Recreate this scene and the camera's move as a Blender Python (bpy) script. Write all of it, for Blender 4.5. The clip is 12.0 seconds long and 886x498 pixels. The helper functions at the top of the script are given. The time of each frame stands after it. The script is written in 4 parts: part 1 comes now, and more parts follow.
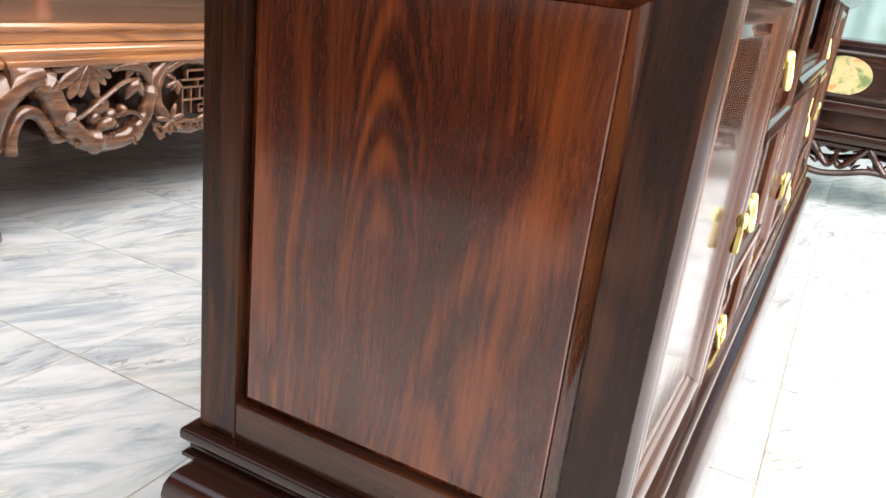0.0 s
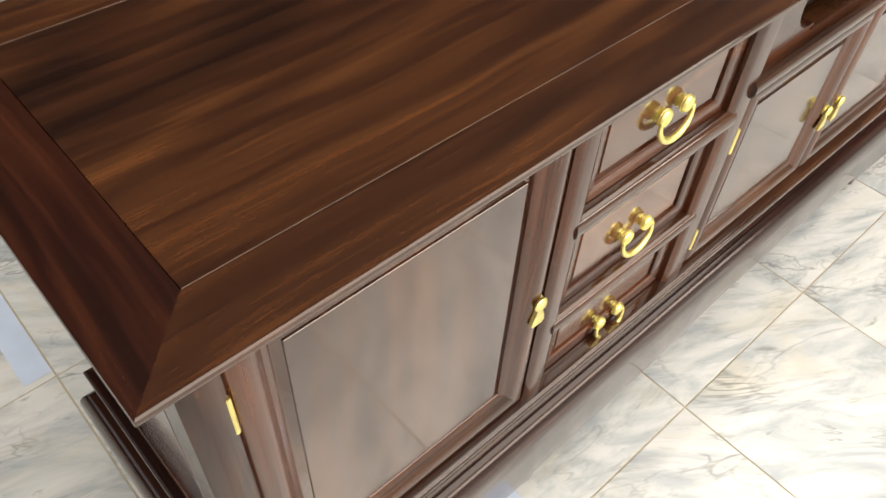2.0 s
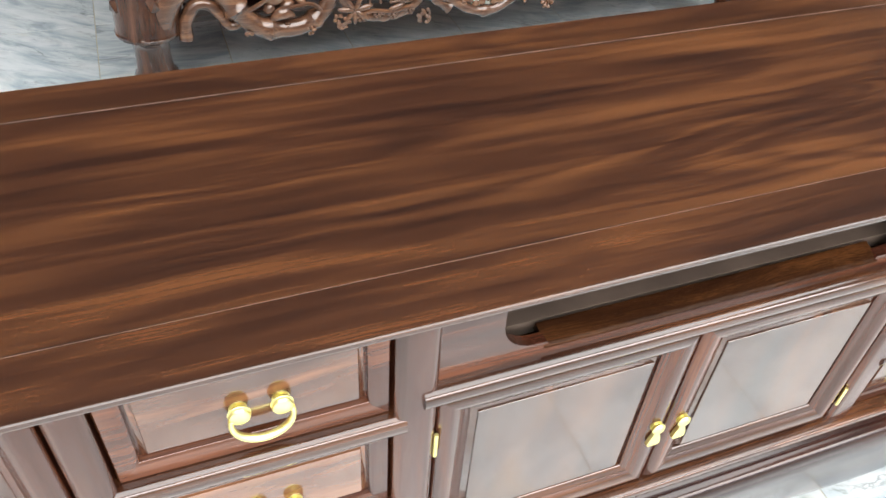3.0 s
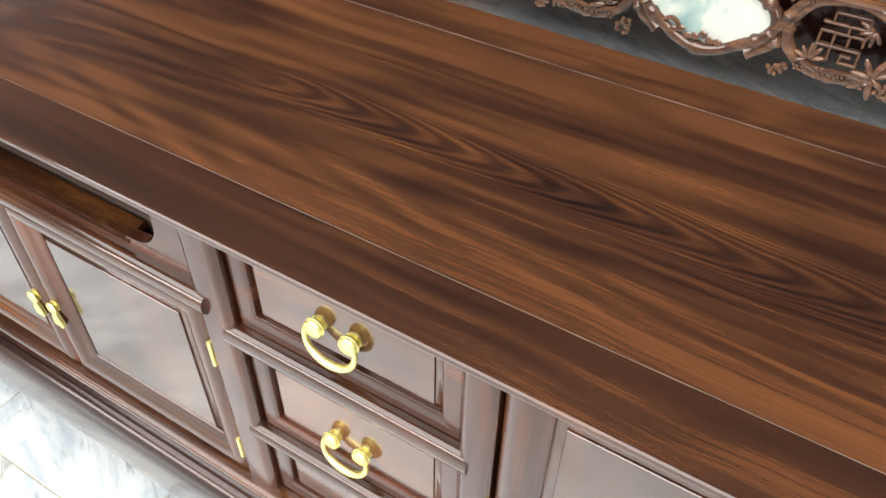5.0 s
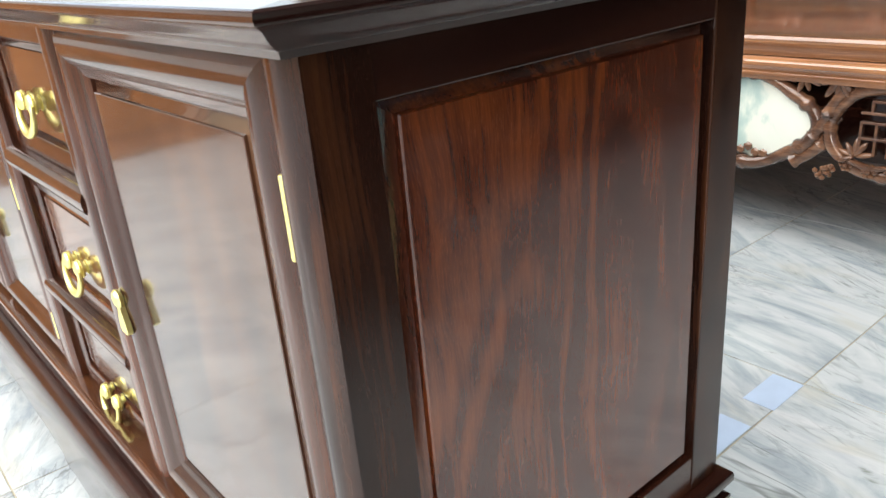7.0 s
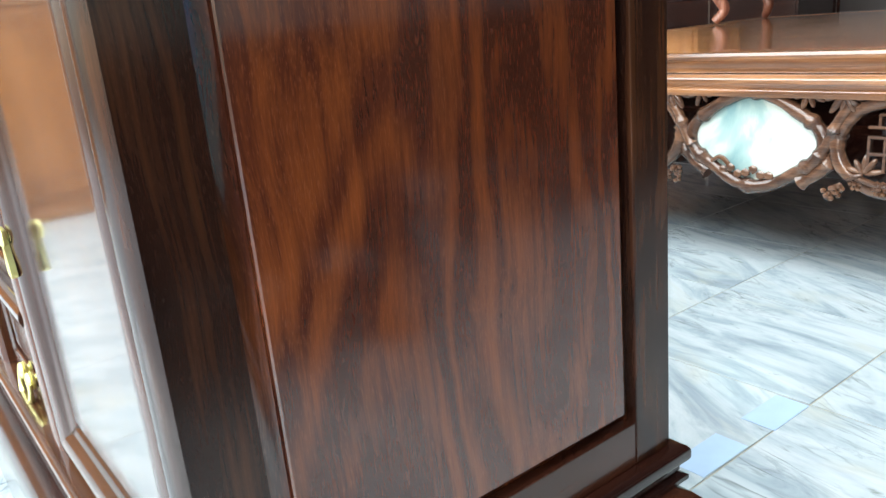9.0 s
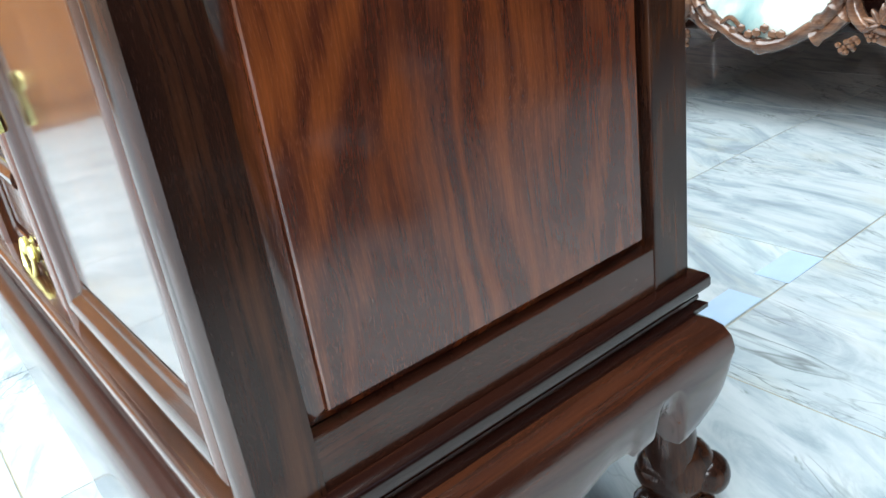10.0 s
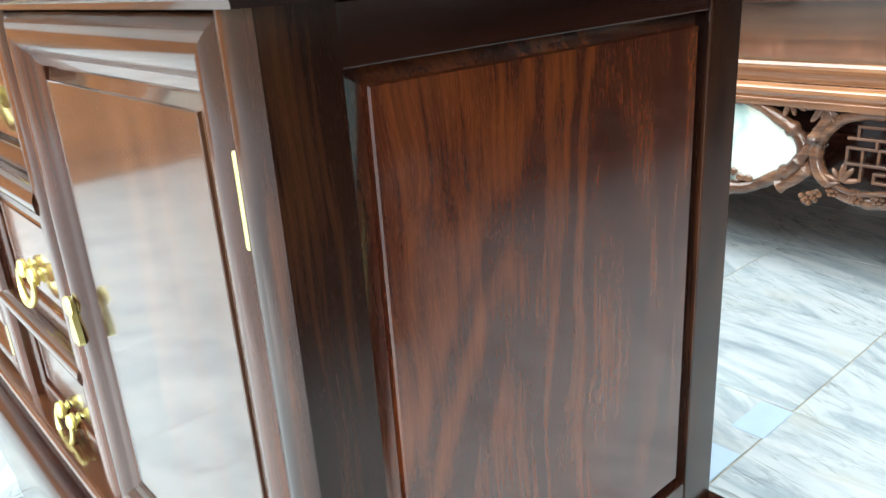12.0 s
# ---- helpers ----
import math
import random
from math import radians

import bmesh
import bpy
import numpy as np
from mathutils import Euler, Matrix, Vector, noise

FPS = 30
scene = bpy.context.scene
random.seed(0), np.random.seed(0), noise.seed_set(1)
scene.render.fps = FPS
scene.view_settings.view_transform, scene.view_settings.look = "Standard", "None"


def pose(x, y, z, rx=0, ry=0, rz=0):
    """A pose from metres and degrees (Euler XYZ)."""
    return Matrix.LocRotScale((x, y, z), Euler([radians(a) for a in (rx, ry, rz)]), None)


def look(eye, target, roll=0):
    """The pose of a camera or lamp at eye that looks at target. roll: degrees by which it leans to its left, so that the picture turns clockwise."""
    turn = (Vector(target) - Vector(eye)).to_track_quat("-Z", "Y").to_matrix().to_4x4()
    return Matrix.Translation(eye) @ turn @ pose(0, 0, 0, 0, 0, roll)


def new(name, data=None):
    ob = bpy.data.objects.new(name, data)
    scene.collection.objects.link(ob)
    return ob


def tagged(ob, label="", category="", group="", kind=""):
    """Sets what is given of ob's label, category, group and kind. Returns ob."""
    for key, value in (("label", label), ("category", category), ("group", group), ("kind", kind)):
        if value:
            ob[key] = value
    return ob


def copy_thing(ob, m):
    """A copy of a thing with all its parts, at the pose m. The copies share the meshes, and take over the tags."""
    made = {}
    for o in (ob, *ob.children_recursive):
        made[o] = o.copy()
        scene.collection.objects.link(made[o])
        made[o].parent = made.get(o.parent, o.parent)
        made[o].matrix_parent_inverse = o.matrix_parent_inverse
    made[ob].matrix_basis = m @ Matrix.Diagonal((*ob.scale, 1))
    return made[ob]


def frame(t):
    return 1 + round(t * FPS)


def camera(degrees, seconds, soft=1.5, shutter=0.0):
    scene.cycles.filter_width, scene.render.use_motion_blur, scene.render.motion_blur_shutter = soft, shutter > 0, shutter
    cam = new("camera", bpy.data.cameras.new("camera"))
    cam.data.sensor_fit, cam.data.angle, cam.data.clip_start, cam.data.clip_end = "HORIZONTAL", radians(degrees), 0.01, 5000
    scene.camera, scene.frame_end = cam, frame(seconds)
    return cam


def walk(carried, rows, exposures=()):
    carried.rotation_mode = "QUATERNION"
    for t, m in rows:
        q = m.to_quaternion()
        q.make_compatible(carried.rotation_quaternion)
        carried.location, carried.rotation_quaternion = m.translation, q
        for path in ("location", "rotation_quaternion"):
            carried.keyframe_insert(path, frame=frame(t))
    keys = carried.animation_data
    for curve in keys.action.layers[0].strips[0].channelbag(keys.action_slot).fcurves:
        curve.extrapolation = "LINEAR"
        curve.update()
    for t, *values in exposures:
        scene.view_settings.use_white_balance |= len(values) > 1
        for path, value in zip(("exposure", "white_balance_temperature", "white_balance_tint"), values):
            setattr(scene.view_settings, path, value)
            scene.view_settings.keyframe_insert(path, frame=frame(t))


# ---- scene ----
cam = camera(59.6, 12.0)
PATH = [
    (0, (-0.45, -0.039, 0.738), (1.245, 0.785, 0.068), 6.9),
    (0.5, (-0.456, -0.072, 0.739), (1.19, 0.808, 0.021), 6.2),
    (1, (-0.365, -0.066, 0.764), (1.081, 0.775, -0.331), 6.2),
    (1.5, (-0.227, -0.126, 0.955), (0.85, 0.705, -0.512), 5.7),
    (1.8, (-0.124, -0.213, 1.123), (0.832, 0.674, -0.394), 4.1),
    (2, (-0.025, -0.264, 1.187), (0.906, 0.683, -0.308), 3.2),
    (2.5, (0.299, -0.304, 1.244), (1.11, 0.843, -0.179), 2.4),
    (3, (0.583, -0.396, 1.28), (1.165, 0.951, -0.079), 4.5),
    (3.5, (0.954, -0.471, 1.273), (1.18, 0.996, -0.068), 4.1),
    (3.7, (1.132, -0.48, 1.27), (1.183, 1.01, -0.062), 2.7),
    (5.3, (2.098, -0.247, 1.183), (1.117, 0.875, -0.15), -2.5),
    (5.5, (2.221, -0.225, 1.15), (1.068, 0.799, -0.124), -5.5),
    (6, (2.419, -0.179, 1.117), (1.05, 0.752, -0.004), -8.2),
    (6.2, (2.468, -0.16, 1.065), (1.05, 0.8, 0.032), -8.9),
    (6.5, (2.507, -0.154, 0.942), (1.084, 0.907, 0.019), -7.9),
    (6.8, (2.511, -0.157, 0.849), (1.084, 0.973, 0.019), -6.0),
    (7, (2.503, -0.148, 0.818), (1.066, 1.014, 0.052), -5.0),
    (7.2, (2.5, -0.14, 0.782), (1.044, 1.047, 0.095), -4.1),
    (8.8, (2.547, -0.058, 0.691), (1.011, 1.099, 0.14), -4.6),
    (9, (2.542, -0.06, 0.672), (1.01, 1.088, 0.094), -5.3),
    (9.5, (2.535, -0.066, 0.635), (1.019, 1.048, -0.044), -7.1),
    (10, (2.532, -0.064, 0.609), (1.043, 1.001, -0.196), -8.5),
    (10.5, (2.533, -0.065, 0.585), (1.073, 0.953, -0.327), -9.3),
    (11, (2.527, -0.066, 0.577), (1.076, 0.95, -0.35), -7.9),
    (11.5, (2.51, -0.087, 0.67), (1.029, 1.017, -0.096), -5.0),
    (12, (2.48, -0.125, 0.782), (1.053, 1.092, 0.088), -3.8),
]
LOOKS = [
    (0, 0.62, 7000, 20), (0.5, 0.57, 6700, 15), (1, 0.42, 6500, 12), (1.5, 0.07, 6500, 10), (1.8, -0.23, 7200, 11), (2, -0.35, 7800, 17),
    (2.5, 0.00, 7100, 12), (3, 0.54, 6400, 11), (3.7, 0.64, 6200, 10), (5.3, 0.12, 6900, 13), (5.5, 0.02, 7100, 13), (6, -0.23, 7200, 15), (6.5, -0.06, 7200, 17),
    (7, 0.20, 6600, 13), (7.2, 0.25, 6500, 11), (8.8, 0.62, 5900, 4), (9.5, 0.57, 5700, 3), (10.5, 0.62, 5800, 3), (11.5, 0.65, 6400, 6), (12, 0.62, 6000, 4),
]
walk(cam, [(t, look(eye, target, roll)) for t, eye, target, roll in PATH], LOOKS)


# ---- light ----
world = bpy.data.worlds.new("world")
scene.world = world
world.use_nodes = True
wn = world.node_tree.nodes
sky = wn.new("ShaderNodeTexSky")
sky.sky_type, sky.sun_disc = "NISHITA", False
sky.sun_elevation, sky.sun_rotation = radians(48), radians(200)
world.node_tree.links.new(sky.outputs[0], wn["Background"].inputs[0])
wn["Background"].inputs[1].default_value = 0.15


X0, X1, Y0, Y1, ZC = -4.0, 7.0, -4.4, 5.2, 3.3      # the room


def area_lamp(name, m, sx, sy, watts, colour):
    data = bpy.data.lights.new(name, "AREA")
    data.shape, data.size, data.size_y, data.energy, data.color = "RECTANGLE", sx, sy, watts, colour
    ob = new(name, data)
    ob.matrix_world = m
    return ob


# daylight in the open shop front; the lamp overhead is an added fill
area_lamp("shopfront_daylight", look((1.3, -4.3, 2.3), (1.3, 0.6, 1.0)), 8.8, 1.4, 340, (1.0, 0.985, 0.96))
area_lamp("overhead_fill", look((1.2, -1.15, 3.28), (1.2, -1.1499, 0.0)), 5.4, 4.2, 345, (0.88, 0.96, 1.0))
area_lamp("west_window_daylight", look((X0 + 0.03, 2.2, 1.95), (0.0, 2.2, 1.9)), 2.9, 1.6, 9, (0.92, 0.98, 1.0))
sun_data = bpy.data.lights.new("sun", "SUN")
sun_data.energy, sun_data.angle, sun_data.color = 2.5, radians(0.5), (1.0, 0.95, 0.88)
sun = new("sun", sun_data)
sun.matrix_world = look((1.0, -6.0, 8.0), (1.0, -2.5, 0.0))


# ---- materials ----
def material(name):
    m = bpy.data.materials.new(name)
    m.use_nodes = True
    return m, m.node_tree.nodes, m.node_tree.links, m.node_tree.nodes["Principled BSDF"]


def ramp(nodes, stops):
    r = nodes.new("ShaderNodeValToRGB")
    while len(r.color_ramp.elements) < len(stops):
        r.color_ramp.elements.new(0.5)
    for e, (p, c) in zip(r.color_ramp.elements, stops):
        e.position, e.color = p, (*c, 1)
    return r


def math_node(nodes, links, op, a, b=0.0, clamp=False):
    n = nodes.new("ShaderNodeMath")
    n.operation, n.use_clamp = op, clamp
    for i, v in enumerate((a, b)):
        if isinstance(v, (int, float)):
            n.inputs[i].default_value = v
        else:
            links.new(v, n.inputs[i])
    return n.outputs[0]


def wood(name, axis, dark, mid, light, gloss=0.09, coat=0.62, ring=0.055, wave=0.02, across=70, along=0.9, fibre=0.5, hair=0.30, zones=0.5, loop=1.0, pore=0.14, fleck=0.10, dash=(1700, 210), spec=0.3, lacquer=1.52, arch=None):
    """Polished rosewood whose grain runs along one axis: broad figure, streaks, hair lines and short pores.
    arch: (centre across in y, strength, width, where it begins along the grain, steepness) of a cathedral figure."""
    m, nodes, links, bsdf = material(name)
    tc, info = nodes.new("ShaderNodeTexCoord"), nodes.new("ShaderNodeObjectInfo")
    calc = lambda op, a, b=0.0, clamp=False: math_node(nodes, links, op, a, b, clamp)  # noqa: E731
    shift = nodes.new("ShaderNodeVectorMath")
    shift.operation = "MULTIPLY_ADD"
    comb = nodes.new("ShaderNodeCombineXYZ")
    for i in range(3):
        links.new(info.outputs["Random"], comb.inputs[i])
    links.new(comb.outputs[0], shift.inputs[0])
    shift.inputs[1].default_value = (7.3, 4.1, 9.7)
    sway = nodes.new("ShaderNodeTexNoise")
    sway.inputs["Scale"].default_value, sway.inputs["Detail"].default_value = 4.0, 2.0
    links.new(tc.outputs["Object"], sway.inputs["Vector"])
    centred, bent = nodes.new("ShaderNodeVectorMath"), nodes.new("ShaderNodeVectorMath")
    centred.operation, bent.operation = "SUBTRACT", "MULTIPLY_ADD"
    links.new(sway.outputs["Color"], centred.inputs[0])
    centred.inputs[1].default_value = (0.5, 0.5, 0.5)
    links.new(centred.outputs[0], bent.inputs[0])
    bent.inputs[1].default_value = (wave, wave, wave)
    links.new(tc.outputs["Object"], bent.inputs[2])
    links.new(bent.outputs[0], shift.inputs[2])

    def stretched(across, along, detail, distortion=0.0, rough=0.55):
        mp = nodes.new("ShaderNodeMapping")
        mp.inputs["Scale"].default_value = [along if a == axis else across for a in "xyz"]
        links.new(shift.outputs[0], mp.inputs[0])
        n = nodes.new("ShaderNodeTexNoise")
        n.inputs["Scale"].default_value, n.inputs["Detail"].default_value = 1.0, detail
        n.inputs["Distortion"].default_value, n.inputs["Roughness"].default_value = distortion, rough
        links.new(mp.outputs[0], n.inputs["Vector"])
        return n.outputs["Fac"]

    def centred_by(field, weight):
        return calc("MULTIPLY", calc("SUBTRACT", field, 0.5), weight)

    broad = stretched(6.5, 0.85 * loop, 1.5, 0.5)
    rings = calc("MULTIPLY", calc("SINE", calc("MULTIPLY", broad, 58.0)), ring)
    pores = stretched(800, 34, 2.0, 0.1, 0.7)
    v = calc("ADD", rings, 0.575)
    v = calc("ADD", v, centred_by(stretched(across, along, 4.0, 0.3, 0.58), fibre))
    v = calc("ADD", v, centred_by(stretched(across * 4.5, along * 2.2, 3.0, 0.15, 0.6), hair))
    v = calc("ADD", v, centred_by(stretched(9, 0.9 * loop, 3.0, 0.6 * loop), zones))
    v = calc("ADD", v, centred_by(pores, pore))
    if arch:
        # nested pointed arches: a steep parabola across the board
        sep = nodes.new("ShaderNodeSeparateXYZ")
        links.new(bent.outputs[0], sep.inputs[0])
        off = calc("SUBTRACT", sep.outputs[1], arch[0])
        square = calc("MULTIPLY", off, off)
        run = sep.outputs["xyz".index(axis)]
        rise = calc("ADD", run, calc("MULTIPLY", square, arch[4]))
        wave_of = calc("SINE", calc("MULTIPLY", rise, 118.0))
        keep = calc("SUBTRACT", 1.0, calc("MULTIPLY", square, 1.0 / arch[2] ** 2), True)
        keep = calc("MULTIPLY", keep, calc("MULTIPLY", calc("SUBTRACT", run, arch[3]), 9.0, True))
        v = calc("ADD", v, calc("MULTIPLY", calc("MULTIPLY", wave_of, keep), arch[1]))
    r = ramp(nodes, [(0.33, dark), (0.56, mid), (0.74, light), (0.95, tuple(min(1, c * 1.6) for c in light))])
    links.new(v, r.inputs[0])
    # short pale pores
    thin = calc("MULTIPLY", calc("SUBTRACT", stretched(dash[0], dash[1], 1.0, 0.3, 0.5), 0.60), 12.0, True)
    pale = nodes.new("ShaderNodeMixRGB")
    links.new(calc("MULTIPLY", thin, fleck), pale.inputs[0])
    links.new(r.outputs[0], pale.inputs[1])
    pale.inputs[2].default_value = (*(min(1, c * 1.5 + 0.03) for c in light), 1)
    links.new(pale.outputs[0], bsdf.inputs["Base Color"])
    rr = nodes.new("ShaderNodeMapRange")
    rr.inputs["To Min"].default_value, rr.inputs["To Max"].default_value = gloss * 0.6, gloss * 1.5
    links.new(stretched(7, 7, 5.0), rr.inputs["Value"])
    links.new(rr.outputs[0], bsdf.inputs["Coat Roughness"])
    bsdf.inputs["Roughness"].default_value, bsdf.inputs["Specular IOR Level"].default_value = 0.24, spec
    bsdf.inputs["Specular Tint"].default_value = (1.0, 0.72, 0.56, 1)
    bump = nodes.new("ShaderNodeBump")
    bump.inputs["Strength"].default_value, bump.inputs["Distance"].default_value = 0.07, 0.0006
    links.new(pores, bump.inputs["Height"])
    links.new(bump.outputs[0], bsdf.inputs["Normal"])
    # hand-rubbed lacquer: very slight waviness
    swell = nodes.new("ShaderNodeBump")
    swell.inputs["Strength"].default_value, swell.inputs["Distance"].default_value = 0.10, 0.004
    links.new(stretched(10, 5, 2.0), swell.inputs["Height"])
    links.new(swell.outputs[0], bsdf.inputs["Coat Normal"])
    bsdf.inputs["Coat Weight"].default_value, bsdf.inputs["Coat IOR"].default_value = coat, lacquer
    return m


ROSE = ((0.007, 0.0029, 0.0024), (0.033, 0.0113, 0.0053), (0.077, 0.0268, 0.0095))
rose_x = wood("rosewood", "x", *ROSE, across=110, along=1.5, fibre=0.36, hair=0.32, zones=0.60, loop=1.6, ring=0.045, pore=0.18, coat=0.85, lacquer=1.6, gloss=0.07)
# the figured board of the top
top_x = wood("top_rosewood", "x", *ROSE, across=60, along=1.1, fibre=0.48, hair=0.30, zones=0.78, loop=1.3, ring=0.06, pore=0.16, coat=0.85, lacquer=1.6, gloss=0.07, arch=(-0.02, 0.10, 0.075, 0.25, 210))
FIGURED = ((0.021, 0.0053, 0.0037), (0.066, 0.0148, 0.0064), (0.180, 0.0425, 0.0102))
FIGURE = dict(wave=0.045, across=42, along=2.2, fibre=0.26, hair=0.36, ring=0.06, zones=0.58, loop=2.0, pore=0.16, fleck=0.18, dash=(1300, 130), coat=1.0, lacquer=1.60, spec=0.22, gloss=0.09)
panel_west = wood("west_panel_rosewood", "z", *FIGURED, arch=(0.018, 0.12, 0.042, 0.50, 105), **FIGURE)
panel_east = wood("east_panel_rosewood", "z", *FIGURED, arch=(0.040, 0.05, 0.032, 0.55, 105), **{**FIGURE, "fibre": 0.21, "hair": 0.30})
post_z = wood("post_rosewood", "z", (0.008, 0.0031, 0.0024), (0.021, 0.0071, 0.0040), (0.056, 0.0188, 0.0072), coat=0.55, spec=0.12, zones=0.7, loop=2.5, gloss=0.13)
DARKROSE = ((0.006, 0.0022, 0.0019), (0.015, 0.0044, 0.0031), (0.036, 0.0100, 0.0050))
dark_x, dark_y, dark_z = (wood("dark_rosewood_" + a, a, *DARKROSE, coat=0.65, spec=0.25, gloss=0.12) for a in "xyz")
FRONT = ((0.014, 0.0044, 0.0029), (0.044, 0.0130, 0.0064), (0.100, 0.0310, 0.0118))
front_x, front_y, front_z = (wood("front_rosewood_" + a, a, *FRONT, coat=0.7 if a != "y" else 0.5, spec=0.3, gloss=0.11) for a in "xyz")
apron_y = wood("apron_rosewood", "y", (0.009, 0.0030, 0.0024), (0.028, 0.0078, 0.0043), (0.066, 0.0185, 0.0074), coat=0.85, lacquer=1.6, spec=0.25, gloss=0.10)
FIELD = ((0.028, 0.0112, 0.0066), (0.088, 0.035, 0.0175), (0.185, 0.077, 0.034))
DOORS = ((0.020, 0.0089, 0.0060), (0.050, 0.0212, 0.0116), (0.092, 0.0385, 0.0175))
field_x, field_z = (wood("panel_wood_" + a, a, *(FIELD if a == "x" else DOORS), zones=0.9, across=30, along=2.4, wave=0.06, coat=1.0, lacquer=1.62, spec=0.3, fibre=0.28, hair=0.14, fleck=0.05, gloss=0.08) for a in "xz")
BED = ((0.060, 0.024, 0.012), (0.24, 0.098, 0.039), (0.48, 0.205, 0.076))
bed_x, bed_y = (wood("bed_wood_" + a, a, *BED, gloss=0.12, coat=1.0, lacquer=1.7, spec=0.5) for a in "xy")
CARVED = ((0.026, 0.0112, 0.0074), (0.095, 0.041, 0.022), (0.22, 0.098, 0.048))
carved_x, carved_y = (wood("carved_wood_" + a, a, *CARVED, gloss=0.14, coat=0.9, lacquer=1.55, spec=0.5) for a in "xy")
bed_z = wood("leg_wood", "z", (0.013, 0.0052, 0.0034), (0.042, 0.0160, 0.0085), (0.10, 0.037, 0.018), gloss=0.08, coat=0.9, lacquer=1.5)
raw_lip = wood("raw_lip_wood", "x", (0.008, 0.0026, 0.0013), (0.021, 0.0072, 0.0026), (0.055, 0.0195, 0.006), coat=0.0, spec=0.1, wave=0.05, pore=0.4)


def plain(name, colour, rough, metal=0.0, coat=0.0, spread=0.12, scale=30.0, bump_by=0.0):
    m, nodes, links, bsdf = material(name)
    tc, n = nodes.new("ShaderNodeTexCoord"), nodes.new("ShaderNodeTexNoise")
    n.inputs["Scale"].default_value, n.inputs["Detail"].default_value = scale, 4
    links.new(tc.outputs["Object"], n.inputs["Vector"])
    r = ramp(nodes, [(0.3, tuple(c * (1 - spread) for c in colour)), (0.7, tuple(min(1, c * (1 + spread)) for c in colour))])
    links.new(n.outputs["Fac"], r.inputs[0])
    links.new(r.outputs[0], bsdf.inputs["Base Color"])
    bsdf.inputs["Roughness"].default_value, bsdf.inputs["Metallic"].default_value = rough, metal
    bsdf.inputs["Coat Weight"].default_value = coat
    if bump_by:
        b = nodes.new("ShaderNodeBump")
        b.inputs["Strength"].default_value, b.inputs["Distance"].default_value = 0.4, bump_by
        links.new(n.outputs["Fac"], b.inputs["Height"])
        links.new(b.outputs[0], bsdf.inputs["Normal"])
    return m


brass = plain("polished_brass", (0.97, 0.84, 0.34), 0.40, 1.0, spread=0.12, scale=90)
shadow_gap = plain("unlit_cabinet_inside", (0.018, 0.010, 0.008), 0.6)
plaster = plain("grey_plaster", (0.42, 0.41, 0.39), 0.7, spread=0.04, scale=3)
ceiling_paint = plain("ceiling_paint", (0.09, 0.09, 0.094), 0.8, spread=0.03, scale=2)
dark_wall = plain("unseen_dark_wall", (0.07, 0.05, 0.04), 0.5, spread=0.3, scale=2)
seam_tone = plain("seam_strip", (0.075, 0.045, 0.033), 0.5, spread=0.6, scale=25)
sheen_board = plain("shelf_inside_sheen", (0.075, 0.052, 0.039), 0.36, spread=0.3, scale=12)
grout = plain("grout", (0.40, 0.35, 0.25), 0.8, spread=0.15, scale=40)


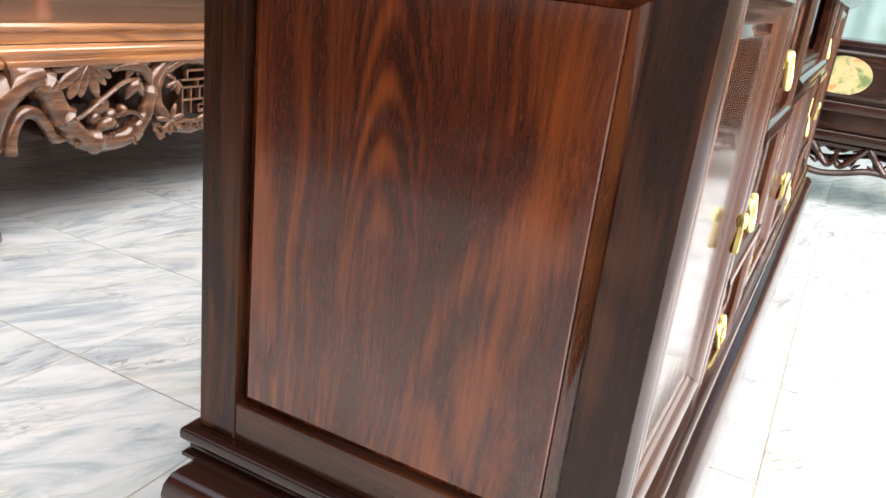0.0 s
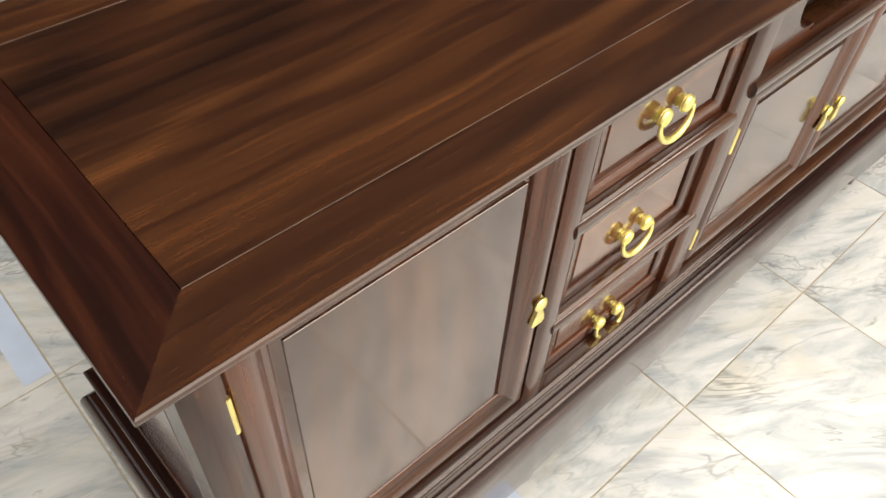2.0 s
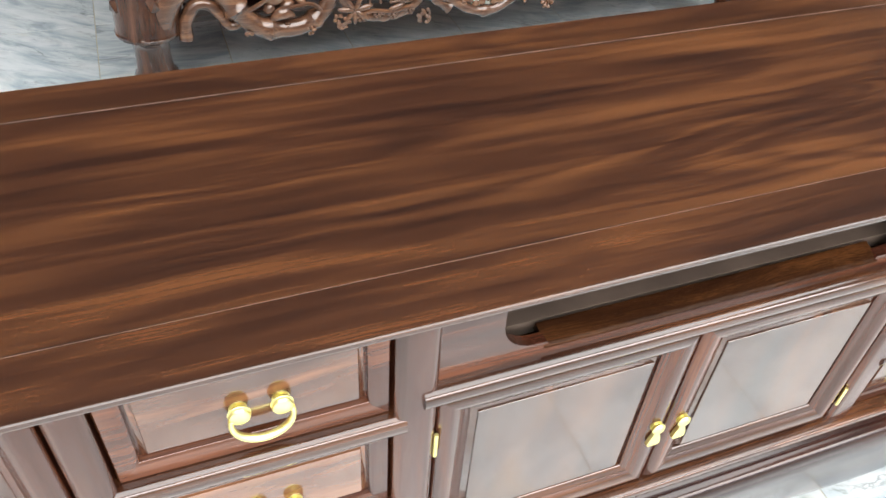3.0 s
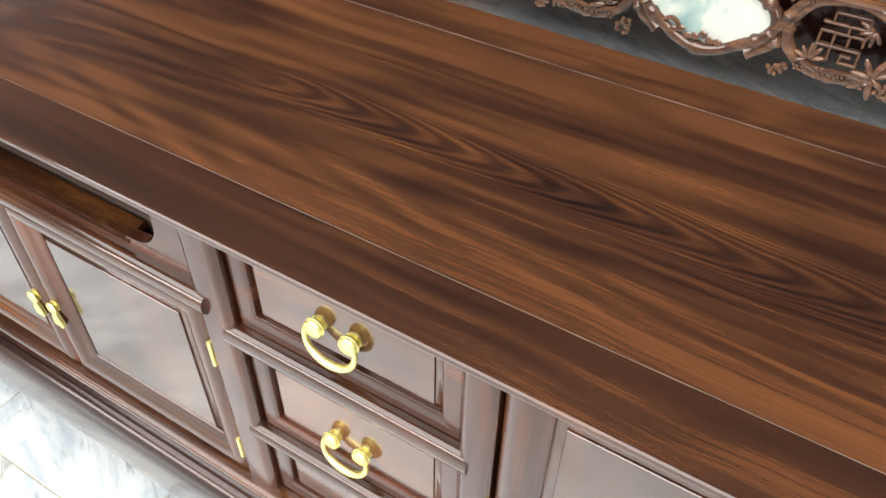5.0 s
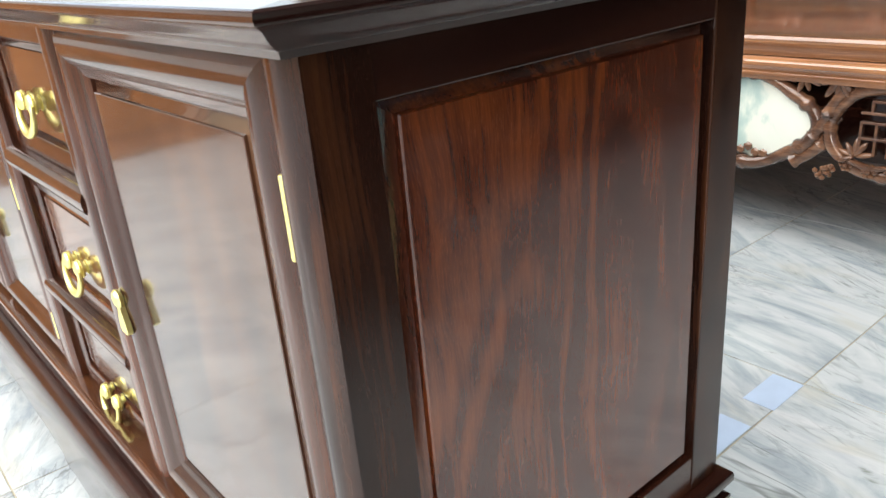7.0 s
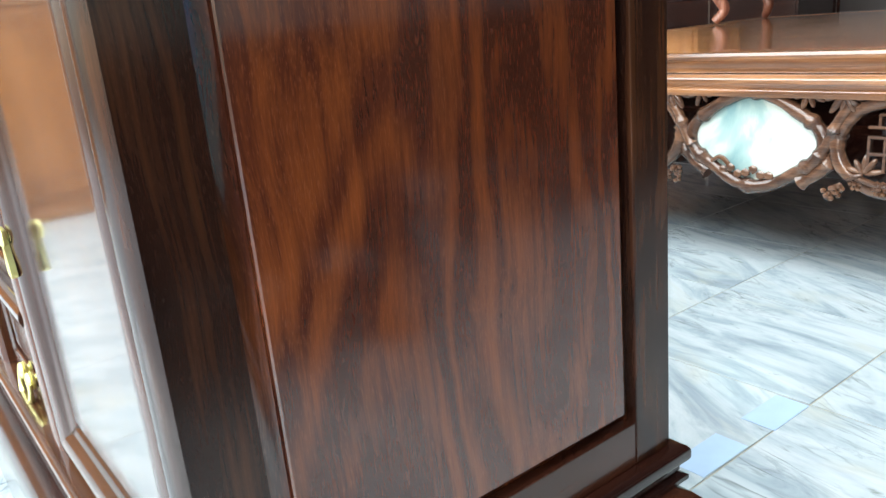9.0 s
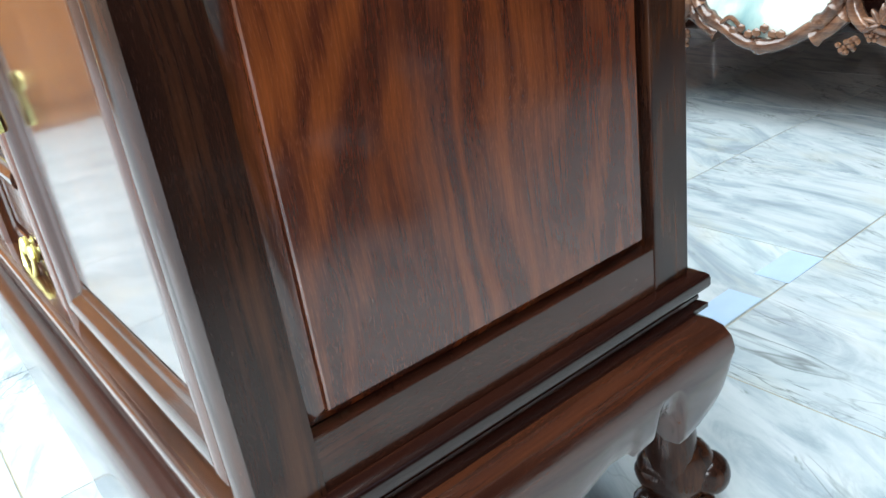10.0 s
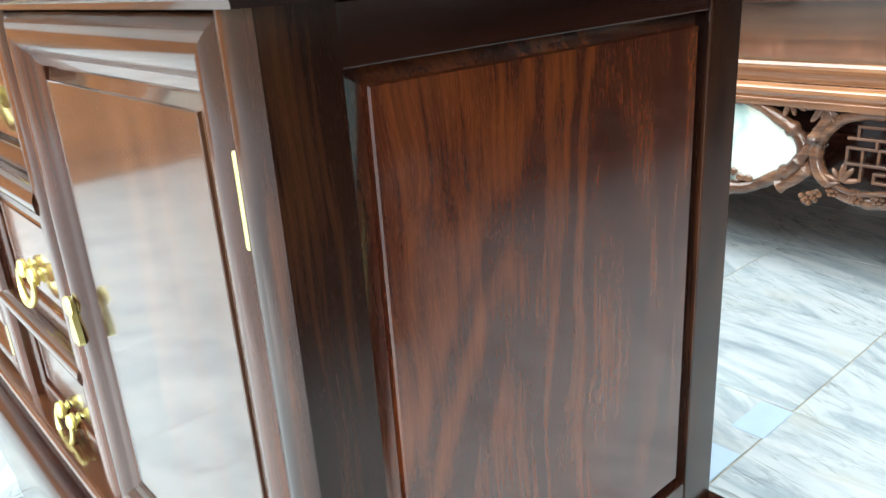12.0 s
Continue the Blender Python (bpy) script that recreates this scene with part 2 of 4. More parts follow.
def marble(name):
    """White-grey marble-look tile: cloudy streaks and thin grey veins, each tile turned a little."""
    m, nodes, links, bsdf = material(name)
    tc, info = nodes.new("ShaderNodeTexCoord"), nodes.new("ShaderNodeObjectInfo")
    rot = nodes.new("ShaderNodeVectorRotate")
    rot.rotation_type = "Z_AXIS"
    links.new(tc.outputs["Object"], rot.inputs["Vector"])
    turn = math_node(nodes, links, "SUBTRACT", math_node(nodes, links, "FRACT", math_node(nodes, links, "MULTIPLY", info.outputs["Random"], 17.0)), 0.5)
    turn = math_node(nodes, links, "ADD", math_node(nodes, links, "MULTIPLY", turn, 0.6), 0.36)
    links.new(turn, rot.inputs["Angle"])
    comb = nodes.new("ShaderNodeCombineXYZ")
    for i in range(3):
        links.new(math_node(nodes, links, "MULTIPLY", info.outputs["Random"], 31.0 + 7 * i), comb.inputs[i])
    add = nodes.new("ShaderNodeVectorMath")
    links.new(rot.outputs[0], add.inputs[0])
    links.new(comb.outputs[0], add.inputs[1])

    def noisy(scale, stretch, detail, dist):
        mp = nodes.new("ShaderNodeMapping")
        mp.inputs["Scale"].default_value = stretch
        links.new(add.outputs[0], mp.inputs[0])
        n = nodes.new("ShaderNodeTexNoise")
        n.inputs["Scale"].default_value, n.inputs["Detail"].default_value, n.inputs["Distortion"].default_value = scale, detail, dist
        n.inputs["Roughness"].default_value = 0.6
        links.new(mp.outputs[0], n.inputs["Vector"])
        return n.outputs["Fac"]

    def narrow(field, width, keep):
        line = math_node(nodes, links, "ABSOLUTE", math_node(nodes, links, "SUBTRACT", field, 0.5))
        line = math_node(nodes, links, "SUBTRACT", 1.0, math_node(nodes, links, "MULTIPLY", line, width), True)
        return math_node(nodes, links, "MULTIPLY", line, keep, True)

    def over(fac, below, colour):
        mix = nodes.new("ShaderNodeMixRGB")
        links.new(fac, mix.inputs[0])
        links.new(below, mix.inputs[1])
        mix.inputs[2].default_value = (*colour, 1)
        return mix.outputs[0]

    cloud = noisy(1.0, (2.6, 8.5, 1.0), 7.0, 1.8)
    soft = noisy(1.0, (4.0, 16.0, 1.0), 5.0, 1.5)
    patch = noisy(1.0, (5.0, 7.0, 1.0), 3.0, 0.2)
    keep = math_node(nodes, links, "MULTIPLY", math_node(nodes, links, "SUBTRACT", patch, 0.47), 5.0, True)
    r = ramp(nodes, [(0.28, (0.29, 0.32, 0.335)), (0.41, (0.41, 0.44, 0.445)), (0.50, (0.53, 0.55, 0.535)), (0.62, (0.61, 0.615, 0.595))])
    links.new(cloud, r.inputs[0])
    grey = math_node(nodes, links, "MULTIPLY", math_node(nodes, links, "SUBTRACT", soft, 0.52), 4.5, True)
    colour = over(math_node(nodes, links, "MULTIPLY", grey, 0.75), r.outputs[0], (0.33, 0.37, 0.40))
    beige = math_node(nodes, links, "MULTIPLY", math_node(nodes, links, "SUBTRACT", noisy(1.0, (4.0, 11.0, 1.0), 4.0, 0.5), 0.56), 6.0, True)
    colour = over(math_node(nodes, links, "MULTIPLY", beige, 0.5), colour, (0.57, 0.52, 0.40))
    colour = over(math_node(nodes, links, "MULTIPLY", narrow(noisy(1.0, (1.7, 6.5, 1.0), 4.0, 1.5), 60.0, keep), 0.75), colour, (0.15, 0.155, 0.14))
    colour = over(math_node(nodes, links, "MULTIPLY", narrow(noisy(1.0, (3.1, 12.0, 1.0), 5.0, 1.2), 34.0, keep), 0.5), colour, (0.24, 0.25, 0.25))
    spot = math_node(nodes, links, "MULTIPLY", math_node(nodes, links, "SUBTRACT", noisy(1.0, (14.0, 34.0, 1.0), 3.0, 0.4), 0.67), 12.0, True)
    colour = over(math_node(nodes, links, "MULTIPLY", spot, 0.7), colour, (0.20, 0.215, 0.17))
    links.new(colour, bsdf.inputs["Base Color"])
    bsdf.inputs["Roughness"].default_value = 0.10
    return m


marble_tile = marble("marble_tile")
marble_far = marble("marble_far")
RED = ((0.05, 0.015, 0.010), (0.20, 0.065, 0.035), (0.34, 0.13, 0.07))
red_x, red_z = (wood("red_wood_" + a, a, *RED) for a in "xz")
HONEY = ((0.22, 0.075, 0.020), (0.54, 0.21, 0.058), (0.72, 0.33, 0.11))
honey_x, honey_z = (wood("honey_wood_" + a, a, *HONEY) for a in "xz")
BROWN = ((0.0935, 0.0323, 0.0119), (0.255, 0.0986, 0.0323), (0.442, 0.1836, 0.0629))
brown_x, brown_z = (wood("brown_wood_" + a, a, *BROWN) for a in "xz")


def mottled(name, scale, stops, rough, coat):
    """Polished stone in cloudy patches of a few colours."""
    m, nodes, links, bsdf = material(name)
    tc, n = nodes.new("ShaderNodeTexCoord"), nodes.new("ShaderNodeTexNoise")
    n.inputs["Scale"].default_value, n.inputs["Detail"].default_value, n.inputs["Distortion"].default_value = scale, 5, 0.6
    links.new(tc.outputs["Object"], n.inputs["Vector"])
    r = ramp(nodes, stops)
    links.new(n.outputs["Fac"], r.inputs[0])
    links.new(r.outputs[0], bsdf.inputs["Base Color"])
    bsdf.inputs["Roughness"].default_value, bsdf.inputs["Coat Weight"].default_value = rough, coat
    return m


pearl = mottled("inlaid_stone", 6.0, [(0.28, (0.30, 0.44, 0.42)), (0.37, (0.50, 0.60, 0.52)), (0.42, (0.78, 0.78, 0.66)), (0.65, (0.84, 0.83, 0.72))], 0.2, 0.6)
painted = mottled("painted_oval", 22.0, [(0.34, (0.14, 0.20, 0.07)), (0.45, (0.40, 0.40, 0.18)), (0.54, (0.62, 0.44, 0.22)), (0.66, (0.60, 0.24, 0.08))], 0.4, 0.2)
teal_sheet = plain("teal_sheet", (0.42, 0.66, 0.66), 0.45, spread=0.08, scale=4)
blue_tape = plain("blue_tape", (0.48, 0.57, 0.70), 0.3, spread=0.05, scale=20)


# ---- building blocks ----
def part(name, bm, mat, parent=None, label="", smooth=True):
    """One mesh object from a bmesh, under a thing or a part."""
    me = bpy.data.meshes.new(name)
    bmesh.ops.recalc_face_normals(bm, faces=bm.faces)
    bm.to_mesh(me)
    bm.free()
    me.materials.append(mat)
    if smooth:
        me.polygons.foreach_set("use_smooth", [True] * len(me.polygons))
        me.set_sharp_from_angle(angle=radians(38))
    ob = new(name, me)
    if smooth:
        ob.modifiers.new("weighted", "WEIGHTED_NORMAL").keep_sharp = True
    if parent is not None:
        ob.parent = parent
    if label:
        tagged(ob, label)
    return ob


def thing(name, x, y, z, label, category, group="", kind="", turn=0):
    ob = new(name)
    ob.matrix_world = pose(x, y, z, 0, 0, turn)
    return tagged(ob, label, category, group, kind)


def box(x0, x1, y0, y1, z0, z1, bevel=0.002, seg=2, bm=None):
    own = bm or bmesh.new()
    made = bmesh.ops.create_cube(own, size=1, matrix=Matrix.Translation(((x0 + x1) / 2, (y0 + y1) / 2, (z0 + z1) / 2)) @ Matrix.Diagonal((x1 - x0, y1 - y0, z1 - z0, 1)))
    if bevel:
        vs = set(made["verts"])
        bmesh.ops.bevel(own, geom=[e for e in own.edges if e.verts[0] in vs and e.verts[1] in vs], offset=bevel, segments=seg, affect="EDGES", profile=0.5)
    return own


def prism(outline, depth, place):
    """A plate cut to an outline of (u, v); place(u, v, d) gives the point, d from 0 to depth."""
    bm = bmesh.new()
    a = [bm.verts.new(place(u, v, 0)) for u, v in outline]
    b = [bm.verts.new(place(u, v, depth)) for u, v in outline]
    bm.faces.new(a)
    bm.faces.new(b[::-1])
    for i in range(len(a)):
        j = (i + 1) % len(a)
        bm.faces.new((a[i], a[j], b[j], b[i]))
    return bm


def sweep(profile, stations, closed_profile=True, caps=True):
    """Skin a closed profile over stations; each station maps (u, v) to a point."""
    bm = bmesh.new()
    rings = [[bm.verts.new(st(u, v)) for u, v in profile] for st in stations]
    n = len(profile)
    for r0, r1 in zip(rings, rings[1:]):
        for i in range(n if closed_profile else n - 1):
            j = (i + 1) % n
            bm.faces.new((r0[i], r0[j], r1[j], r1[i]))
    if caps:
        bm.faces.new(rings[0][::-1])
        bm.faces.new(rings[-1])
    return bm


def tube(points, radii, sides=8, bm=None, closed=False):
    """A round bar along points with a radius at each."""
    own = bm or bmesh.new()
    pts = [Vector(p) for p in points]
    if isinstance(radii, (int, float)):
        radii = [radii] * len(pts)
    rings, up = [], None
    for i, p in enumerate(pts):
        before, after = (pts[i - 1], pts[(i + 1) % len(pts)]) if closed else (pts[max(i - 1, 0)], pts[min(i + 1, len(pts) - 1)])
        way = (after - before).normalized()
        if up is None:
            up = way.orthogonal().normalized()
        side = way.cross(up)
        side = side.normalized() if side.length > 1e-5 else way.orthogonal().normalized()
        up = side.cross(way).normalized()
        rings.append([own.verts.new(p + radii[i] * (math.cos(a) * side + math.sin(a) * up)) for a in (2 * math.pi * k / sides for k in range(sides))])
    pairs = list(zip(rings, rings[1:])) + ([(rings[-1], rings[0])] if closed else [])
    for r0, r1 in pairs:
        for k in range(sides):
            own.faces.new((r0[k], r0[(k + 1) % sides], r1[(k + 1) % sides], r1[k]))
    if not closed:
        own.faces.new(rings[0][::-1])
        own.faces.new(rings[-1])
    return own


def lathe(profile, sides=16, m=None, bm=None):
    """Turned form: (radius, height) pairs about z, moved by m."""
    own = bm or bmesh.new()
    m = m or Matrix()
    rings = [[own.verts.new(m @ Vector((r * math.cos(a), r * math.sin(a), h))) for a in (2 * math.pi * k / sides for k in range(sides))] for r, h in profile]
    for r0, r1 in zip(rings, rings[1:]):
        for k in range(sides):
            own.faces.new((r0[k], r0[(k + 1) % sides], r1[(k + 1) % sides], r1[k]))
    own.faces.new(rings[0][::-1])
    own.faces.new(rings[-1])
    return own


def blob(c, sx, sy, sz, bm=None, turn=None, sub=2):
    own = bm or bmesh.new()
    m = Matrix.Translation(c) @ (turn or Matrix()) @ Matrix.Diagonal((sx, sy, sz, 1))
    bmesh.ops.create_icosphere(own, subdivisions=sub, radius=1, matrix=m)
    return own


def smoothed(points, steps=6):
    """A Catmull-Rom curve through the points."""
    pts = [Vector(p) for p in points]
    pts = [2 * pts[0] - pts[1]] + pts + [2 * pts[-1] - pts[-2]]
    out = []
    for a, b, c, d in zip(pts, pts[1:], pts[2:], pts[3:]):
        for s in range(steps):
            t = s / steps
            out.append(0.5 * ((2 * b) + (c - a) * t + (2 * a - 5 * b + 4 * c - d) * t * t + (3 * b - a - 3 * c + d) * t ** 3))
    return out + [pts[-2]]


def raised_panel(u0, u1, v0, v1, place, proud, edge, back):
    """A fielded panel: flat field, sloping margin, thin edge; place(u, v, d) with d outward. edge: one margin, or four (u0, u1, v0, v1)."""
    ea, eb, ec, ed = edge if isinstance(edge, tuple) else (edge,) * 4
    bm = bmesh.new()
    steps = [(0, back), (0, 0.0), (0.12, proud * 0.06), (0.80, proud * 0.56), (0.83, proud * 0.90), (0.90, proud), (1.02, proud)]
    rings = []
    for f, d in steps:
        rings.append([bm.verts.new(place(u, v, d)) for u, v in ((u0 + f * ea, v0 + f * ec), (u1 - f * eb, v0 + f * ec), (u1 - f * eb, v1 - f * ed), (u0 + f * ea, v1 - f * ed))])
    for a, b in zip(rings, rings[1:]):
        for i in range(4):
            j = (i + 1) % 4
            bm.faces.new((a[i], a[j], b[j], b[i]))
    bm.faces.new(rings[-1])
    bm.faces.new(rings[0][::-1])
    return bm


# ---- the room ----


def room():
    part_of = lambda name, bm, mat: tagged(part(name, bm, mat), kind="structure")  # noqa: E731

    def end_wall(name, x0, x1, ya, yb, za, zb):
        """An end wall with a window opening from ya to yb, za to zb, as four butted pieces."""
        bm = box(x0, x1, Y0, ya, 0, ZC, 0)
        box(x0, x1, yb, Y1, 0, ZC, 0, bm=bm)
        if za > 0:
            box(x0, x1, ya, yb, 0, za, 0, bm=bm)
        box(x0, x1, ya, yb, zb, ZC, 0, bm=bm)
        part_of(name, bm, plaster)

    end_wall("wall_west", X0 - 0.15, X0, 0.7, 3.7, 1.1, 2.8)
    end_wall("wall_east", X1, X1 + 0.15, -2.6, 2.6, 0.0, 3.1)
    # unseen north wall, coloured dark so the sideboard's top reflects little
    part_of("wall_north", box(X0 - 0.15, X1 + 0.15, Y1, Y1 + 0.15, 0, ZC, 0), dark_wall)
    part_of("wall_south_pier", box(X0 - 0.15, -3.4, Y0 - 0.15, Y0, 0, ZC, 0), plaster)
    part_of("wall_south_pier_far", box(6.0, X1 + 0.15, Y0 - 0.15, Y0, 0, ZC, 0), plaster)
    part_of("lintel", box(-3.398, 5.998, Y0 - 0.15, Y0, 3.0, ZC, 0), plaster)
    # unseen roof, left open over the front aisle for the added overhead lamp
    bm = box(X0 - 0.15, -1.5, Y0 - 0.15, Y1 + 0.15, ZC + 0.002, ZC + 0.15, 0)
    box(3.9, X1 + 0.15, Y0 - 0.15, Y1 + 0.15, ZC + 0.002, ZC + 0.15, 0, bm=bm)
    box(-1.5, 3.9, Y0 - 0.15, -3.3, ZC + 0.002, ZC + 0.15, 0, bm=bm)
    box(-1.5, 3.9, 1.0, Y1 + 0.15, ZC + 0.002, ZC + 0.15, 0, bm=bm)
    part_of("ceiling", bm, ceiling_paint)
    # unseen opaque sheet above the opening, added to keep the sun out
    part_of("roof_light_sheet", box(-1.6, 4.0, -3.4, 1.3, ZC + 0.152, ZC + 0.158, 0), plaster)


def sheet_fence():
    """Corrugated pale teal sheeting outside the far end opening."""
    n = 220
    pts = [(9.0 + 0.018 * math.sin(k * math.pi / 4), -4.0 + 8.0 * k / n) for k in range(n + 1)]
    fence = part("sheet_fence", sweep([(0.0, 0.0), (0.0, 3.2), (0.003, 3.2), (0.003, 0.0)], [(lambda u, v, x=x, y=y: (x + u, y, v)) for x, y in pts]), teal_sheet)
    tagged(fence, "pale teal corrugated metal sheet fence outside the opening", "fence")


sheet_fence()
room()
floor_ob = tagged(part("floor", box(-12, 15, -14, 6, -0.12, -0.0016, 0), grout), "grey-white marble-look tiled showroom floor with fine joints", "floor", kind="structure")
TILE_X, TILE_Y, TX, TY = 0.3965, 0.3845, -0.003, -0.063

# ---- the sideboard ----
C, H = 1.107, 0.794
side = thing("sideboard", C, 0.235, 0, "long dark polished rosewood sideboard with brass pulls on carved feet", "sideboard")
D0 = 0.235
BX, YF, YB = 1.076, 0.032 - D0, 0.432 - D0     # body half length, front and back from the thing's base
front = lambda y: (lambda u, v, d: (u, y - d, v))                    # noqa: E731
ends = {s: (lambda u, v, d, s=s: (s * (BX + d), u, v)) for s in (-1, 1)}


def frame_member(u0, u1, v0, v1, profile, place, which):
    """One mitred side of a rectangular frame; profile: (inset, proud) from the outer to the inner edge."""
    bm = bmesh.new()
    rows = []
    for inset, d in profile:
        a, b, c, e = (u0 + inset, v0 + inset), (u1 - inset, v0 + inset), (u1 - inset, v1 - inset), (u0 + inset, v1 - inset)
        p, q = {"bottom": (a, b), "right": (b, c), "top": (c, e), "left": (e, a)}[which]
        rows.append((bm.verts.new(place(*p, d)), bm.verts.new(place(*q, d))))
    for (a, b), (c, e) in zip(rows, rows[1:] + rows[:1]):
        bm.faces.new((a, b, e, c))
    bm.faces.new([r[0] for r in rows])
    bm.faces.new([r[1] for r in rows][::-1])
    return bm


def rim_member(hx, y0, y1, profile, which, steps=1, low=None, high=0.0):
    """One mitred side of a moulding round a rectangle; profile: (out, z) closed. low(s): how far the lower part hangs at s from -1 to 1."""
    cy, hy = (y0 + y1) / 2, (y1 - y0) / 2

    def station(s):
        def at(out, z):
            if low:
                hung = max(0.0, min(1.0, (high - 0.026 - z) / 0.062))
                z -= (low(s) - 1) * 0.096 * hung * hung * (3 - 2 * hung)
            if which == "front":
                return (s * (hx + out), cy - hy - out, z)
            if which == "back":
                return (-s * (hx + out), cy + hy + out, z)
            if which == "right":
                return (hx + out, cy + s * (hy + out), z)
            return (-hx - out, cy - s * (hy + out), z)
        return at

    return sweep(profile, [station(-1 + 2 * i / steps) for i in range(steps + 1)])


DOOR = [(0, -0.014), (0, 0.0)] + [(0.0005 + 0.0305 * k / 9, 0.0095 * math.sin(math.pi * (0.05 + 0.90 * k / 9)) ** 0.75) for k in range(10)] + [(0.0335, 0.0002), (0.0385, -0.0012), (0.041, -0.004), (0.041, -0.014)]
DRAWER = [(0, -0.014), (0, 0.0), (0.002, 0.002), (0.018, 0.002), (0.022, -0.001), (0.0225, -0.008), (0.0225, -0.014)]


def framed(parent, u0, u1, v0, v1, y, profile, mats, field_edge, field_proud, field=None):
    for which in ("bottom", "top", "left", "right"):
        part("rail" if which in ("bottom", "top") else "stile", frame_member(u0, u1, v0, v1, profile, front(y), which), mats[0] if which in ("bottom", "top") else mats[1], parent)
    w = profile[-1][0]
    part("panel", raised_panel(u0 + w + 0.0024, u1 - w - 0.0024, v0 + w + 0.0012, v1 - w - 0.0012, front(y + 0.007), field_proud, field_edge, -0.006), field or mats[1], parent)


POST = [(0.0085, 0), (0.0085, 0.0012), (0.0060, 0.002), (0.0058, 0.0042), (0.0098, 0.0052), (0.0110, 0.0075), (0.0088, 0.0088), (0.0106, 0.0102), (0.0092, 0.0126), (0.0045, 0.0142), (0.0015, 0.0145)]


def bail_pull(parent, x, y, z):
    """Brass drop pull: two petalled posts and a swelling bail."""
    hold = part("drawer_pull", lathe(POST, 16, pose(x - 0.0195, y, z, 90, 0, 0)), brass, parent, "brass drop pull with two knobs")
    part("post", lathe(POST, 16, pose(x + 0.0195, y, z, 90, 0, 0)), brass, hold)
    ring, radii = [], []
    for i in range(25):
        a = radians(165) + (radians(375) - radians(165)) * i / 24
        ring.append((x + 0.0285 * math.cos(a), y - 0.0100 - 0.005 * (1 + math.sin(a + math.pi)) * 0.5, z - 0.008 + 0.025 * math.sin(a)))
        radii.append(0.0027 + 0.0018 * max(0, -math.sin(a)))
    part("bail", tube(ring, radii, 10), brass, hold)


def drop_latch(parent, x, y, z):
    """Small brass knob on a plate with a hanging drop."""
    plate = part("latch", prism([(x + 0.0085 * math.cos(a), z + 0.004 + 0.0095 * math.sin(a)) for a in (2 * math.pi * k / 18 for k in range(18))], 0.0025, lambda u, v, d: (u, y - d, v)), brass, parent, "brass latch plate with hanging drop")
    part("knob", lathe([(0.0050, 0), (0.0050, 0.0015), (0.0085, 0.003), (0.0096, 0.0060), (0.0072, 0.0085), (0.003, 0.0095)], 14, pose(x, y - 0.002, z + 0.004, 90, 0, 0)), brass, plate)
    drop = [(x + w, z + h) for w, h in ((-0.0042, 0.002), (0.0042, 0.002), (0.0050, -0.009), (0.0085, -0.019), (0.0100, -0.029), (0.0070, -0.0325), (-0.0070, -0.0325), (-0.0100, -0.029), (-0.0085, -0.019), (-0.0050, -0.009))]
    part("drop", prism(drop, 0.005, lambda u, v, d: (u, y - 0.0035 - d, v)), brass, plate)


def hinge(parent, x, y, z0, z1):
    h = part("hinge", lathe([(0.0024, z0), (0.0028, z0 + 0.001), (0.0028, z1 - 0.001), (0.0024, z1)], 12, pose(x, y, 0)), brass, parent, "brass hinge barrel")
    return h


